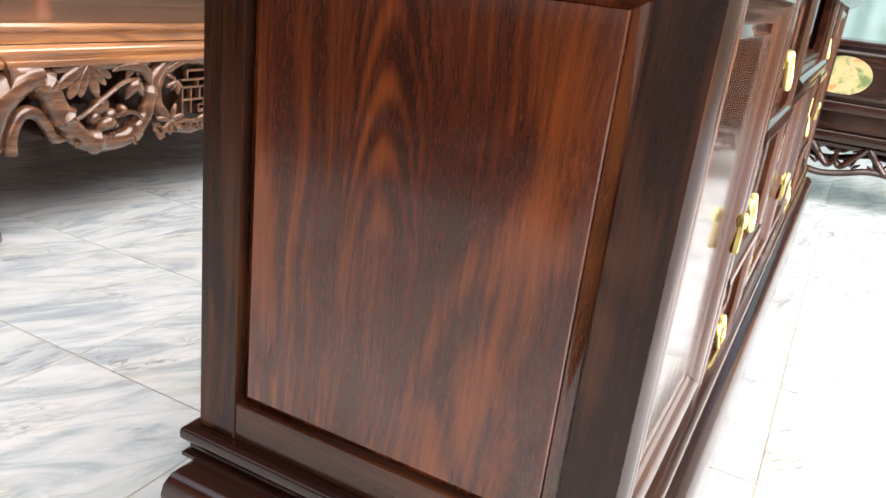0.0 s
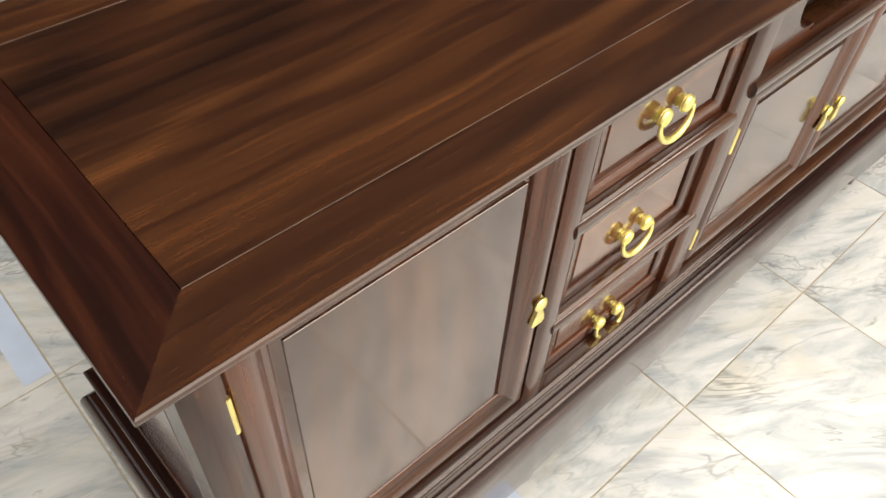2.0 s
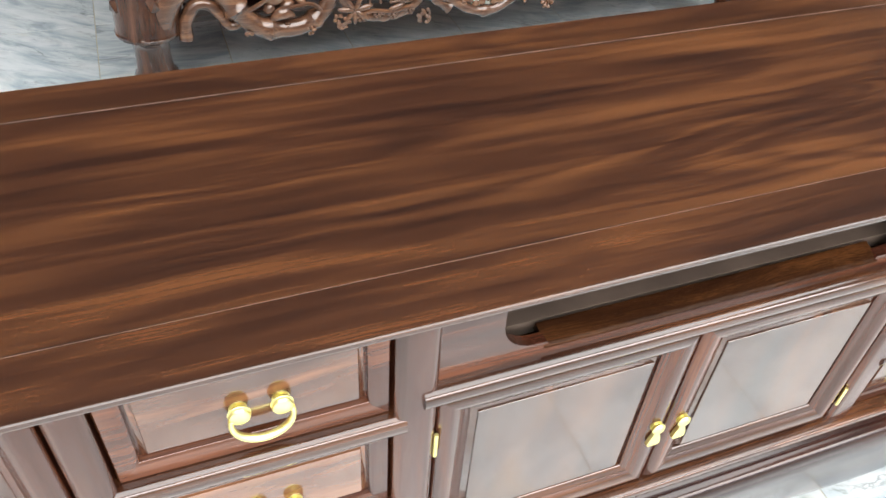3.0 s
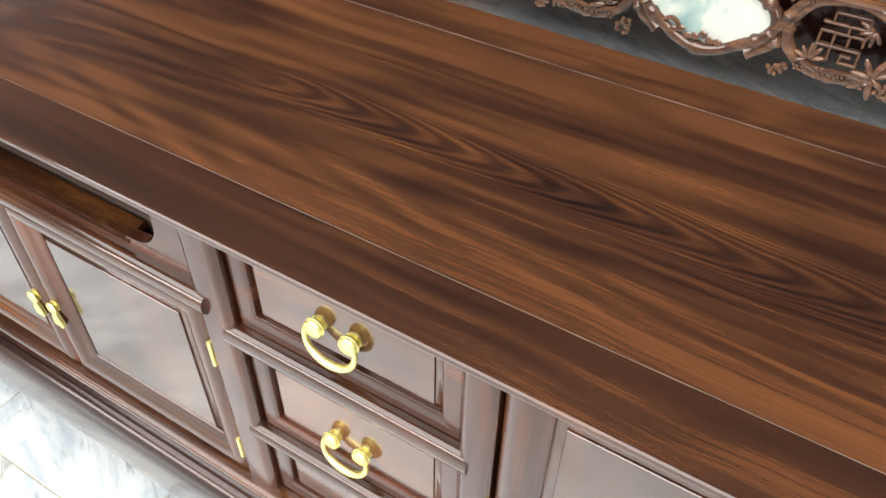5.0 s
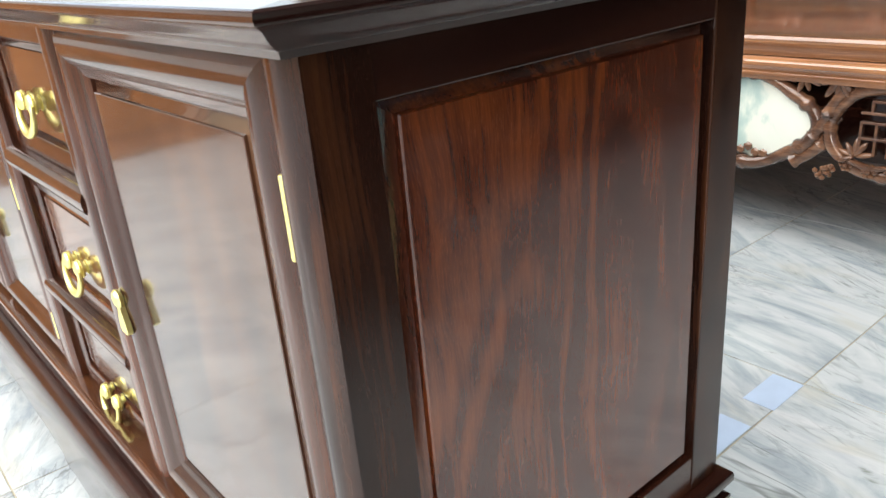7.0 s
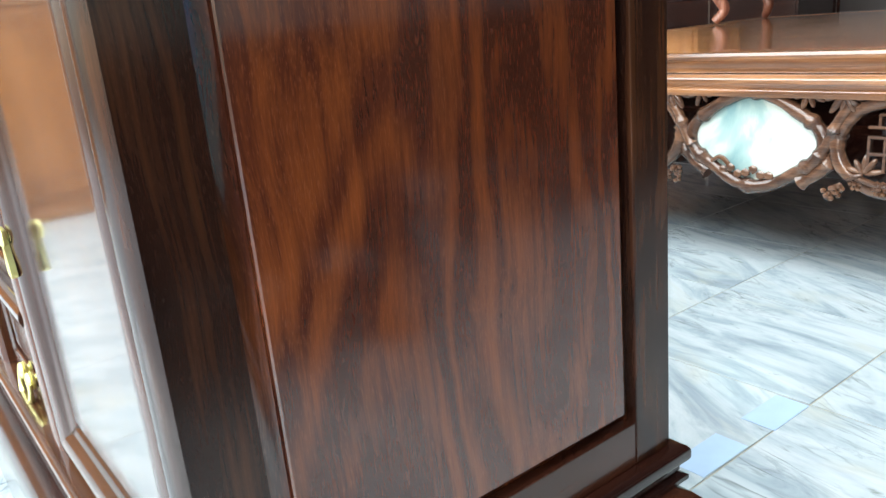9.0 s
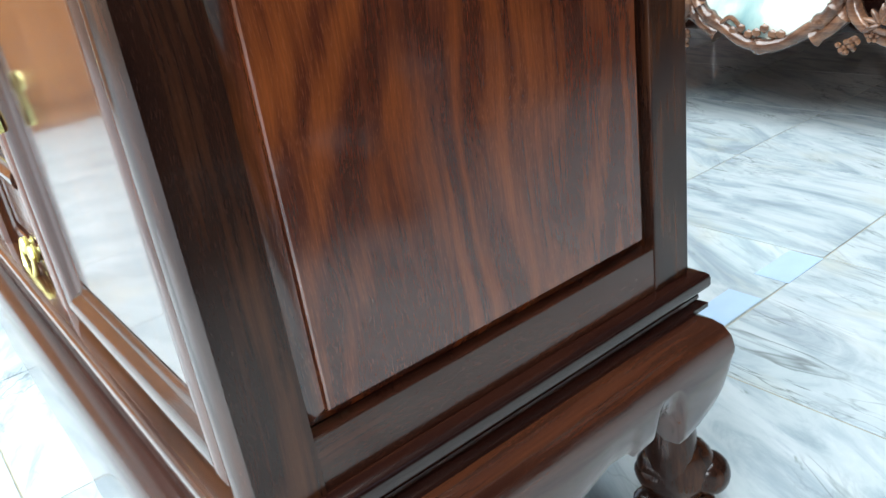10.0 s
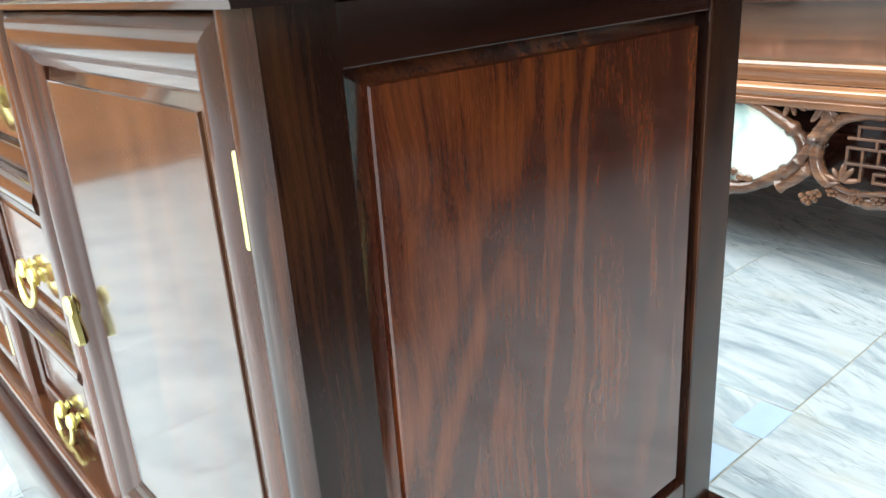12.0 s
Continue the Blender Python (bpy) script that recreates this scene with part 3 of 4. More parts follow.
def sideboard():
    # mitred top: end boards, long rails and centre panel with open seams
    W = 1.1065
    ty0, ty1 = -D0, 0.472 - D0
    prof = [(-0.0675, H), (-0.003, H), (-0.0008, H - 0.0012), (0.0, H - 0.004), (-0.001, H - 0.0065), (-0.004, H - 0.008), (-0.007, H - 0.010), (-0.0105, H - 0.014), (-0.016, H - 0.0185), (-0.020, H - 0.0205), (-0.021, H - 0.024), (-0.0675, H - 0.024)]
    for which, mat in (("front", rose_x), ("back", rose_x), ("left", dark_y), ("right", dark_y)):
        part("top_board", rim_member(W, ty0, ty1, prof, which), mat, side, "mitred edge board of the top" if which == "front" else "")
    part("top_panel", box(-W + 0.0682, W - 0.0682, ty0 + 0.0682, ty1 - 0.0682, H - 0.022, H - 0.0006, 0.0012), top_x, side, "broad figured panel of the top")
    # thin pale strips in the two long seams
    for y in (ty0 + 0.0678, ty1 - 0.0678):
        part("seam_strip", box(-W + 0.069, W - 0.069, y - 0.0004, y + 0.0004, H - 0.006, H - 0.0001, 0), seam_tone, side)
    # carcass behind the fronts, coloured near black for the shade inside
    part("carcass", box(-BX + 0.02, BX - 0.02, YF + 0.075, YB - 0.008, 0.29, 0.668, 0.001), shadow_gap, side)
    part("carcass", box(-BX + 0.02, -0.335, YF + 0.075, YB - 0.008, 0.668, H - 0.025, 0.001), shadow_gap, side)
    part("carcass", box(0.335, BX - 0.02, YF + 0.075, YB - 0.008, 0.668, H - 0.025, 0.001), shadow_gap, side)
    part("back_board", box(-BX + 0.02, BX - 0.02, YB - 0.007, YB - 0.001, 0.30, H - 0.025, 0.001), dark_x, side)
    for s in (-1, 1):
        # corner posts, rounded at the front
        c = [(BX, YF + 0.044)] + [(BX - 0.0345 * k / 10, YF + 0.006 - 0.009 * math.sin(math.pi * (0.08 + 0.84 * k / 10)) ** 0.8) for k in range(11)] + [(BX - 0.0345, YF + 0.044)]
        part("corner_post", prism([(s * u, v) for u, v in c], H - 0.0245 - 0.303, lambda u, v, d: (u, v, 0.303 + d)), post_z, side)
        part("corner_post", box(*sorted((s * (BX - 0.044), s * BX)), YB - 0.0435, YB, 0.303, H - 0.0245, 0.002), post_z, side)
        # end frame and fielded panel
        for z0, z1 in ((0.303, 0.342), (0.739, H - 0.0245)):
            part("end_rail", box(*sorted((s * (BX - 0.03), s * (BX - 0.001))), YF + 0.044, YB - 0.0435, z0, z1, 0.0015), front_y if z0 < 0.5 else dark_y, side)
        place = ends[s]
        part("end_panel", raised_panel(YF + 0.0445, YB - 0.044, 0.3425, 0.7385, lambda u, v, d: place(u, v, d - 0.0125), 0.0110, (0.0165, 0.0145, 0.0135, 0.0105), -0.012), panel_west if s < 0 else panel_east, side, "figured rosewood end panel with orange-brown streaks")
    # dividers between doors and drawers
    for s in (-1, 1):
        for a, b in ((0.330, 0.376), (0.640, 0.674)):
            c = [(a, YF + 0.05), (a, YF + 0.006), (a + 0.004, YF + 0.001), (a + 0.010, YF - 0.001), (b - 0.010, YF - 0.001), (b - 0.004, YF + 0.001), (b, YF + 0.006), (b, YF + 0.05)]
            part("divider", prism([(s * u, v) for u, v in c], H - 0.0245 - 0.303, lambda u, v, d: (u, v, 0.303 + d)), front_z, side)
    # outer doors
    for s in (-1, 1):
        u0, u1 = sorted((s * 0.678, s * 1.0405))
        door = part("door_core", box(u0 + 0.003, u1 - 0.003, YF + 0.016, YF + 0.030, 0.309, 0.765, 0.001), front_z, side, "rosewood door with moulded frame")
        door.name = "door"
        framed(door, u0, u1, 0.3045, 0.768, YF + 0.009, DOOR, (rose_x, front_z), 0.010, 0.006, field_z)
        drop_latch(door, s * 0.692, YF + 0.003, 0.520)
        hinge(door, s * 1.0425, YF + 0.0032, 0.657, 0.706)
        if s < 0:
            hinge(door, s * 1.0425, YF + 0.0032, 0.372, 0.418)
    # drawers with half-round rails between them
    for s in (-1, 1):
        u0, u1 = sorted((s * 0.378, s * 0.638))
        for z0, z1, zk in ((0.622, 0.7685, 0.686), (0.448, 0.592, 0.502), (0.306, 0.424, 0.326)):
            dr = part("drawer", box(u0 + 0.003, u1 - 0.003, YF + 0.022, YF + 0.06, z0 + 0.002, z1 - 0.002, 0.001), front_x, side, "rosewood drawer with a fielded front")
            framed(dr, u0, u1, z0, z1, YF + 0.014, DRAWER, (front_x, front_x), 0.007, 0.005, field_x)
            bail_pull(dr, s * 0.503, YF + 0.016, zk)
        for z0, z1 in ((0.592, 0.622), (0.424, 0.448)):
            zc, hz = (z0 + z1) / 2, (z1 - z0) / 2
            c = [(YF + 0.05, zc - hz), (YF + 0.006, zc - hz)] + [(YF + 0.004 - 0.008 * math.sin(math.pi * k / 8), zc - hz * 0.92 * math.cos(math.pi * k / 8)) for k in range(9)] + [(YF + 0.006, zc + hz), (YF + 0.05, zc + hz)]
            part("drawer_rail", prism(c, 0.288, lambda u, v, d: (u0 - 0.014 + d, u, v)), rose_x, side)
    # open shelf in the middle: a front board cut out with rounded ends
    zt, zb = H - 0.0245, 0.656
    a0, a1, r = -0.262, 0.284, 0.040
    cut = [(a0, zt)] + [(a0 + r - r * math.cos(radians(15 * k)), zb + 0.018 + r - r * math.sin(radians(15 * k))) for k in range(0, 7)] + [(a0 + 0.052, zb + 0.018), (a0 + 0.058, zb + 0.010), (a1 - 0.058, zb + 0.010), (a1 - 0.052, zb + 0.018)] + [(a1 - r + r * math.sin(radians(15 * k)), zb + 0.018 + r - r * math.cos(radians(15 * k))) for k in range(0, 7)] + [(a1, zt)]
    out = [(-0.339, zt)] + cut + [(0.339, zt), (0.339, zb), (-0.339, zb)]
    part("shelf_front", prism(out, 0.014, lambda u, v, d: (u, YF + 0.010 + d, v)), front_x, side, "shelf opening with rounded ends")
    # shelf floor and back: their greyer colour stands in for reflected light
    part("shelf_board", box(-0.334, 0.334, YF + 0.0390, YB - 0.02, 0.6565, 0.6765, 0.001), sheen_board, side)
    bm = bmesh.new()
    n = 60
    for k in range(n + 1):
        x = a0 + 0.050 + (a1 - a0 - 0.100) * k / n
        w = 0.0005 * math.sin(k * 1.3) + 0.0004 * math.sin(k * 2.9 + 1)
        for y, z in ((YF + 0.0085, zb + 0.009), (YF + 0.0085, zb + 0.0115 + 0.4 * w), (YF + 0.0125, zb + 0.0150 + w), (YF + 0.034, zb + 0.0215 + 0.5 * w), (YF + 0.038, zb + 0.009)):
            bm.verts.new((x, y, z))
    bm.verts.ensure_lookup_table()
    for k in range(n):
        for q in range(5):
            bm.faces.new([bm.verts[5 * a + b] for a, b in ((k, q), (k, (q + 1) % 5), (k + 1, (q + 1) % 5), (k + 1, q))])
    for k in (0, n):
        bm.faces.new([bm.verts[5 * k + q] for q in range(5)])
    part("shelf_lip", bm, raw_lip, side, "raw brown lip of the open shelf")
    part("shelf_back", box(-0.334, 0.334, YF + 0.105, YF + 0.115, 0.677, H - 0.025, 0.001), sheen_board, side)
    zc, hz = 0.6425, 0.0135
    c = [(YF + 0.05, zc - hz), (YF + 0.004, zc - hz)] + [(YF + 0.002 - 0.010 * math.sin(math.pi * k / 8), zc - hz * 0.92 * math.cos(math.pi * k / 8)) for k in range(9)] + [(YF + 0.004, zc + hz), (YF + 0.05, zc + hz)]
    part("shelf_rail", prism(c, 0.694, lambda u, v, d: (-0.347 + d, u, v)), rose_x, side)
    # middle doors
    for s in (-1, 1):
        u0, u1 = sorted((s * 0.0015, s * 0.3275))
        door = part("door", box(u0 + 0.003, u1 - 0.003, YF + 0.018, YF + 0.032, 0.309, 0.625, 0.001), front_z, side, "rosewood door with moulded frame")
        framed(door, u0, u1, 0.306, 0.628, YF + 0.010, DOOR, (rose_x, front_z), 0.009, 0.006, field_z)
        drop_latch(door, s * 0.0195, YF + 0.003, 0.445)
        hinge(door, s * 0.329, YF + 0.002, 0.532, 0.572)
        hinge(door, s * 0.329, YF + 0.002, 0.345, 0.385)
    # base: bullnose ledge, grooved neck, bulging scalloped apron
    ledge = [(-0.05, 0.303), (0.005, 0.303), (0.0088, 0.3018), (0.0112, 0.2995), (0.0122, 0.2965), (0.0122, 0.2900), (0.0112, 0.2878), (0.008, 0.2865), (-0.05, 0.2865)]
    neck = [(-0.05, 0.2865), (0.001, 0.2865), (0.0, 0.2855), (-0.002, 0.284), (0.002, 0.2815), (0.0045, 0.280), (0.0045, 0.277), (0.003, 0.2755), (0.010, 0.272), (0.010, 0.268), (-0.05, 0.268)]
    belly = [(-0.012, 0.268), (0.012, 0.268), (0.020, 0.265), (0.027, 0.258), (0.032, 0.247), (0.034, 0.234), (0.0338, 0.220), (0.0332, 0.204), (0.0322, 0.188), (0.0305, 0.177), (0.0270, 0.172), (0.018, 0.176), (0.004, 0.20)]
    y1 = YB + 0.003

    # how far the aprons hang, from the corner to the middle: scalloped, with a notch beside each foot
    END = ((0.0, 0.62), (0.006, 0.76), (0.02, 0.88), (0.04, 0.97), (0.058, 1.02), (0.064, 0.99), (0.068, 0.68), (0.078, 0.54), (0.091, 0.58), (0.098, 0.76), (0.117, 0.78), (0.124, 0.69), (0.145, 0.67), (0.18, 0.80), (0.22, 0.88))
    LONG = ((0.0, 0.62), (0.006, 0.76), (0.02, 0.88), (0.05, 0.98), (0.062, 0.94), (0.068, 0.70), (0.078, 0.62), (0.091, 0.66), (0.10, 1.15), (0.13, 1.45), (0.20, 1.74), (0.30, 1.82), (0.41, 1.78), (0.432, 1.86), (0.438, 1.68), (0.52, 1.62), (0.66, 1.60), (0.775, 1.50), (0.795, 1.57), (0.802, 1.38), (0.90, 1.28), (1.08, 1.22))

    def hang(length, outline):
        def low(s):
            d = (1 - abs(s)) * length
            return next((b + (e - b) * (d - a) / (c - a) for (a, b), (c, e) in zip(outline, outline[1:]) if d <= c), outline[-1][1])
        return low

    for which in ("front", "back", "left", "right"):
        long = which in ("front", "back")
        mat = dark_x if long else apron_y
        part("ledge", rim_member(BX, YF, y1 - 0.002, ledge, which), rose_x if long else dark_y, side)
        part("neck_moulding", rim_member(BX, YF, y1, neck, which), dark_x if long else dark_y, side)
        low = hang(BX, LONG) if long else hang(0.21, END)
        part("apron", rim_member(BX, YF, YB - 0.018, belly, which, 260 if long else 120, low, 0.268), mat, side)
    # feet: a boot that points outward along the diagonal, its scrolled toe on a pad with three toes
    for sx in (-1, 1):
        for sy, y in ((-1, YF + 0.030), (1, YB + 0.028)):
            x = sx * 1.033
            turn = Matrix.Translation((x, y, 0)) @ Matrix(((sx * 0.76, -sx * 0.65, 0, 0), (sy * 0.65, sy * 0.76, 0, 0), (0, 0, 1, 0), (0, 0, 0, 1)))
            bm = blob((0.005, 0, 0.056), 0.040, 0.0265, 0.043, sub=3)
            tube(smoothed([(0.000, 0, 0.060), (0.000, 0, 0.100), (0.001, 0, 0.140), (0.001, 0, 0.205)], 4), [0.026, 0.027, 0.027, 0.0265, 0.0255, 0.0245, 0.0235, 0.0225, 0.022, 0.0215, 0.021, 0.021, 0.021], 16, bm)
            bm.transform(turn)
            lg = part("leg", bm, post_z, side, "curved leg with a scrolled toe on a pad")
            fin = tube([(0.006, 0, 0.082), (0.014, 0, 0.098), (0.022, 0, 0.110)], [0.012, 0.008, 0.001], 10)
            fin.transform(turn)
            part("fin", fin, post_z, lg)
            heel = tube(smoothed([(-0.008, 0, 0.052), (-0.022, 0, 0.053), (-0.036, 0, 0.056)], 4), [0.024, 0.024, 0.0235, 0.023, 0.0215, 0.019, 0.016, 0.011, 0.004], 12)
            heel.transform(turn)
            part("heel", heel, post_z, lg)
            # rolled toe with a small dimpled eye on each cheek
            toe_roll = blob((0.036, 0, 0.050), 0.0225, 0.0235, 0.0235, sub=3)
            for v in toe_roll.verts:
                away = math.hypot(v.co.x - 0.036, v.co.z - 0.052)
                if away < 0.009:
                    v.co.y *= 0.80 + 0.20 * away / 0.009
            toe_roll.transform(turn)
            part("scroll", toe_roll, post_z, lg)
            pad = lathe([(0.70, 0.0), (0.96, 0.002), (1.0, 0.008), (0.97, 0.015), (0.80, 0.020), (0.40, 0.023)], 24, Matrix.Translation((-0.004, 0, 0)) @ Matrix.Diagonal((0.036, 0.026, 1, 1)))
            pad.transform(turn)
            pad = part("pad", pad, post_z, lg)
            for k in range(3):
                toe = blob((0.030, (k - 1) * 0.0165, 0.0125), 0.015, 0.0092, 0.0125)
                toe.transform(turn)
                part("toe", toe, post_z, pad)


sideboard()


# ---- the platform bed behind ----
def leaf_spray(bm, x, y, z, n, size, rng, spread=2.6, aim=-math.pi / 2):
    """Pointed carved leaves fanning out of one spot."""
    for k in range(n):
        a = aim + spread * (k / max(1, n - 1) - 0.5) + rng.uniform(-0.1, 0.1)
        s = size * rng.uniform(0.8, 1.15)
        blob((x + 0.5 * s * math.cos(a), y - 0.004 - 0.003 * (k % 2), z + 0.5 * s * math.sin(a)), 0.5 * s, 0.009, 0.17 * s, bm, Matrix.Rotation(-a, 4, "Y"), 2)


def flower(bm, x, y, z, r):
    for k in range(6):
        a = math.pi / 3 * k
        blob((x + 0.62 * r * math.cos(a), y, z + 0.62 * r * math.sin(a)), 0.42 * r, 0.4 * r, 0.42 * r, bm, sub=1)
    blob((x, y - 0.3 * r, z), 0.36 * r, 0.36 * r, 0.36 * r, bm, sub=1)


def fret(x, y, z, w, h):
    """Square fretwork of flat bars."""
    bm = bmesh.new()
    t = 0.0062
    bars = ((-0.3, 0.5, 0.5, 0.5), (0.5, 0.5, 0.28, 0.5), (-0.3, -0.3, 0.28, 0.5), (-0.5, 0.5, 0.28, 0.28), (0.1, 0.1, 0.1, 0.28), (-0.5, 0.5, 0.1, 0.1), (-0.5, -0.5, -0.5, 0.1), (-0.17, -0.17, -0.5, 0.1), (0.17, 0.17, -0.2, 0.1), (0.5, 0.5, -0.05, 0.1), (-0.5, 0.5, -0.2, -0.2), (0.5, 0.5, -0.5, -0.2), (0.12, 0.5, -0.5, -0.5), (0.12, 0.12, -0.5, -0.34), (0.12, 0.32, -0.34, -0.34))
    for k, (u0, u1, v0, v1) in enumerate(bars):
        box(x + u0 * w - t / 2, x + u1 * w + t / 2, y - 0.008 - 0.0002 * k, y + 0.006 + 0.0002 * k, z + v0 * h - t / 2, z + v1 * h + t / 2, 0.001, 1, bm=bm)
    return bm


def bamboo(bm, points, r0, r1, steps=6, node=9):
    """A jointed stem: swells at each joint, tapers from r0 to r1."""
    pts = smoothed(points, steps)
    n = len(pts)
    radii = []
    for k in range(n):
        near = abs((k % node) - node / 2) / (node / 2)
        radii.append((r0 + (r1 - r0) * k / (n - 1)) * (0.92 + 0.30 * max(0.0, near - 0.72) / 0.28))
    tube(pts, radii, 12, bm)


def fruit(bm, x, y, z, rng, n=16, spread=0.020, r=0.0075):
    """A hanging cluster of small round berries."""
    for k in range(n):
        a, q = rng.uniform(0, 6.28), spread * rng.random() ** 0.5
        blob((x + q * math.cos(a), y - 0.010 + rng.uniform(-0.005, 0.004), z + q * math.sin(a)), r, r, r, bm, sub=1)


def platform_bed():
    x0, x1, y0, y1, zt = 0.515, 2.565, 1.63, 3.45, 0.53
    cx, hx, cy = (x0 + x1) / 2, (x1 - x0) / 2, (y0 + y1) / 2
    bed = thing("platform_bed", cx, cy, 0, "low brown wooden platform bed with openwork carved apron", "platform bed")
    ya, yb = y0 - cy, y1 - cy
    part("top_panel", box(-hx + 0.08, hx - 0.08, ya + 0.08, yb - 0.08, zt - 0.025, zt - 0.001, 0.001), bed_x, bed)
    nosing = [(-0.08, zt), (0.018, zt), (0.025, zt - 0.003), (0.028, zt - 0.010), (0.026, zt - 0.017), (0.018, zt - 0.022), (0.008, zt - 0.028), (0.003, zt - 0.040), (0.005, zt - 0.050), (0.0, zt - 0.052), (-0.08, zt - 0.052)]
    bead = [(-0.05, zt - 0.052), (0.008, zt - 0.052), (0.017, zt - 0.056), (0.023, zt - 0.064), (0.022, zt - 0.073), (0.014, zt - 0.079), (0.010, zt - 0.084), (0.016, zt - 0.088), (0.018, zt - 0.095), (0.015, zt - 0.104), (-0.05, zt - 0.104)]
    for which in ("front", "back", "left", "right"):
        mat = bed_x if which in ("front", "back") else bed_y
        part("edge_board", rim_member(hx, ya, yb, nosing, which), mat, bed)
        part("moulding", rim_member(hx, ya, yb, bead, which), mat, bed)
    za = zt - 0.104
    for sx in (-1, 1):
        for y, s in ((ya, -1), (yb, 1)):
            x = sx * (hx - 0.056)
            yy = y - s * 0.055
            knee = [(0.038, 0.0), (0.058, 0.006), (0.068, 0.024), (0.066, 0.044), (0.056, 0.056), (0.062, 0.064), (0.064, 0.084), (0.055, 0.094), (0.060, 0.102), (0.060, 0.120), (0.050, 0.134), (0.047, 0.17), (0.048, 0.205), (0.058, 0.226), (0.078, 0.238), (0.088, 0.244), (0.091, 0.252), (0.087, 0.259), (0.089, 0.29), (0.088, 0.33), (0.084, 0.37), (0.080, 0.41), (0.078, za)]
            bm = lathe(knee, 18)
            for v in bm.verts:
                bow = 0.020 * math.sin(math.pi * min(1, v.co.z / 0.30))
                v.co.x, v.co.y = v.co.x + x + sx * 0.5 * bow, v.co.y + yy + s * 0.5 * bow
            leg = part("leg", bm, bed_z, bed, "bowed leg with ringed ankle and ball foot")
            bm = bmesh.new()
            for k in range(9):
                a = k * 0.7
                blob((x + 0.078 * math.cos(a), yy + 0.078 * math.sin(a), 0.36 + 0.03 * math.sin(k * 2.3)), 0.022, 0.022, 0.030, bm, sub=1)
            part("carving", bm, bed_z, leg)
    rng = random.Random(5)
    yf = ya + 0.012

    def carved(y, length, flip, s):
        """One half of an openwork apron: a branch that loops round the fretwork, leaves, fruit and flowers."""
        bm = bmesh.new()
        half = length / 2
        P = lambda pts, y=0.0: [(s * px, y, pz) for px, pz in pts]  # noqa: E731
        end = half - 1.025
        # ring of vine round the fretwork, and its link to the middle
        ring = [(s * (0.325 + 0.126 * math.cos(a)), 0.004 * math.sin(3 * a), 0.326 + 0.100 * math.sin(a)) for a in (2 * math.pi * k / 48 for k in range(48))]
        tube(ring, [0.0165 * (1.22 if k % 12 == 0 else 1.0 + 0.08 * math.sin(k)) for k in range(48)], 12, bm, True)
        bamboo(bm, P([(0.165, 0.300), (0.185, 0.335), (0.205, 0.380), (0.235, 0.425)], -0.006), 0.015, 0.014)
        bamboo(bm, P([(0.12, 0.232), (0.165, 0.262), (0.195, 0.300), (0.205, 0.345)], 0.002), 0.018, 0.015)
        # thick stem that sags between the ring and the corner
        bamboo(bm, P([(0.405, 0.430), (0.455, 0.390), (0.475, 0.330), (0.495, 0.275), (0.55, 0.232), (0.62, 0.224), (0.69, 0.240), (0.735, 0.285), (0.765, 0.335), (0.79, 0.380), (0.83, 0.402), (0.90 + end, 0.405)]), 0.019, 0.042, 6, 11)
        # curl against the leg, over a small arch
        tube(smoothed(P([(0.885 + end, 0.225), (0.880 + end, 0.275), (0.850 + end, 0.318), (0.812 + end, 0.315), (0.785 + end, 0.280), (0.768 + end, 0.250), (0.74 + end, 0.252), (0.735 + end, 0.275)]), 6), [0.020 - 0.0002 * k for k in range(43)], 12, bm)
        tube(smoothed(P([(0.80 + end, 0.405), (0.865 + end, 0.392), (0.915 + end, 0.355), (0.940 + end, 0.300), (0.945 + end, 0.245)], -0.004), 6), [0.030 + 0.014 * math.sin(math.pi * k / 24) for k in range(25)], 14, bm)
        # thin winding twigs
        for pts in ([(0.76, 0.285), (0.70, 0.300), (0.64, 0.335), (0.57, 0.375), (0.52, 0.380)], [(0.72, 0.36), (0.70, 0.40), (0.705, 0.43)], [(0.245, 0.26), (0.30, 0.245), (0.36, 0.255), (0.42, 0.24)], [(0.50, 0.26), (0.54, 0.295), (0.60, 0.29)]):
            tube(smoothed(P(pts, -0.016), 5), 0.0065, 8, bm)
        # curved long leaves over the stem
        for pts in ([(0.47, 0.35), (0.50, 0.405), (0.55, 0.420), (0.60, 0.405)], [(0.50, 0.33), (0.53, 0.365), (0.56, 0.330)], [(0.66, 0.25), (0.62, 0.275), (0.585, 0.262)]):
            way = smoothed(P(pts, -0.010), 6)
            tube(way, [0.003 + 0.017 * math.sin(math.pi * k / (len(way) - 1)) for k in range(len(way))], 10, bm)
        # rounded fruit in the hollow
        for px, pz, sx, sz in ((0.635, 0.318, 0.032, 0.024), (0.605, 0.290, 0.024, 0.020), (0.655, 0.290, 0.020, 0.017), (0.565, 0.300, 0.015, 0.020)):
            blob((s * px, 0.0, pz), sx, 0.020, sz, bm, Matrix.Rotation(0.5 * s, 4, "Y"), 2)
        leaf_spray(bm, s * 0.675, -0.008, 0.432, 8, 0.095, rng, 2.9)
        leaf_spray(bm, s * 0.520, -0.004, 0.438, 5, 0.060, rng, 2.2)
        leaf_spray(bm, s * 0.215, -0.006, 0.438, 5, 0.050, rng, 2.4)
        leaf_spray(bm, s * 0.135, -0.004, 0.440, 4, 0.040, rng, 2.0)
        # flowers, leaves and berries along the lower edge, round the fretwork
        leaf_spray(bm, s * 0.415, -0.012, 0.262, 7, 0.055, rng, 5.4, 1.2)
        leaf_spray(bm, s * 0.265, -0.010, 0.268, 6, 0.045, rng, 3.2, 1.9)
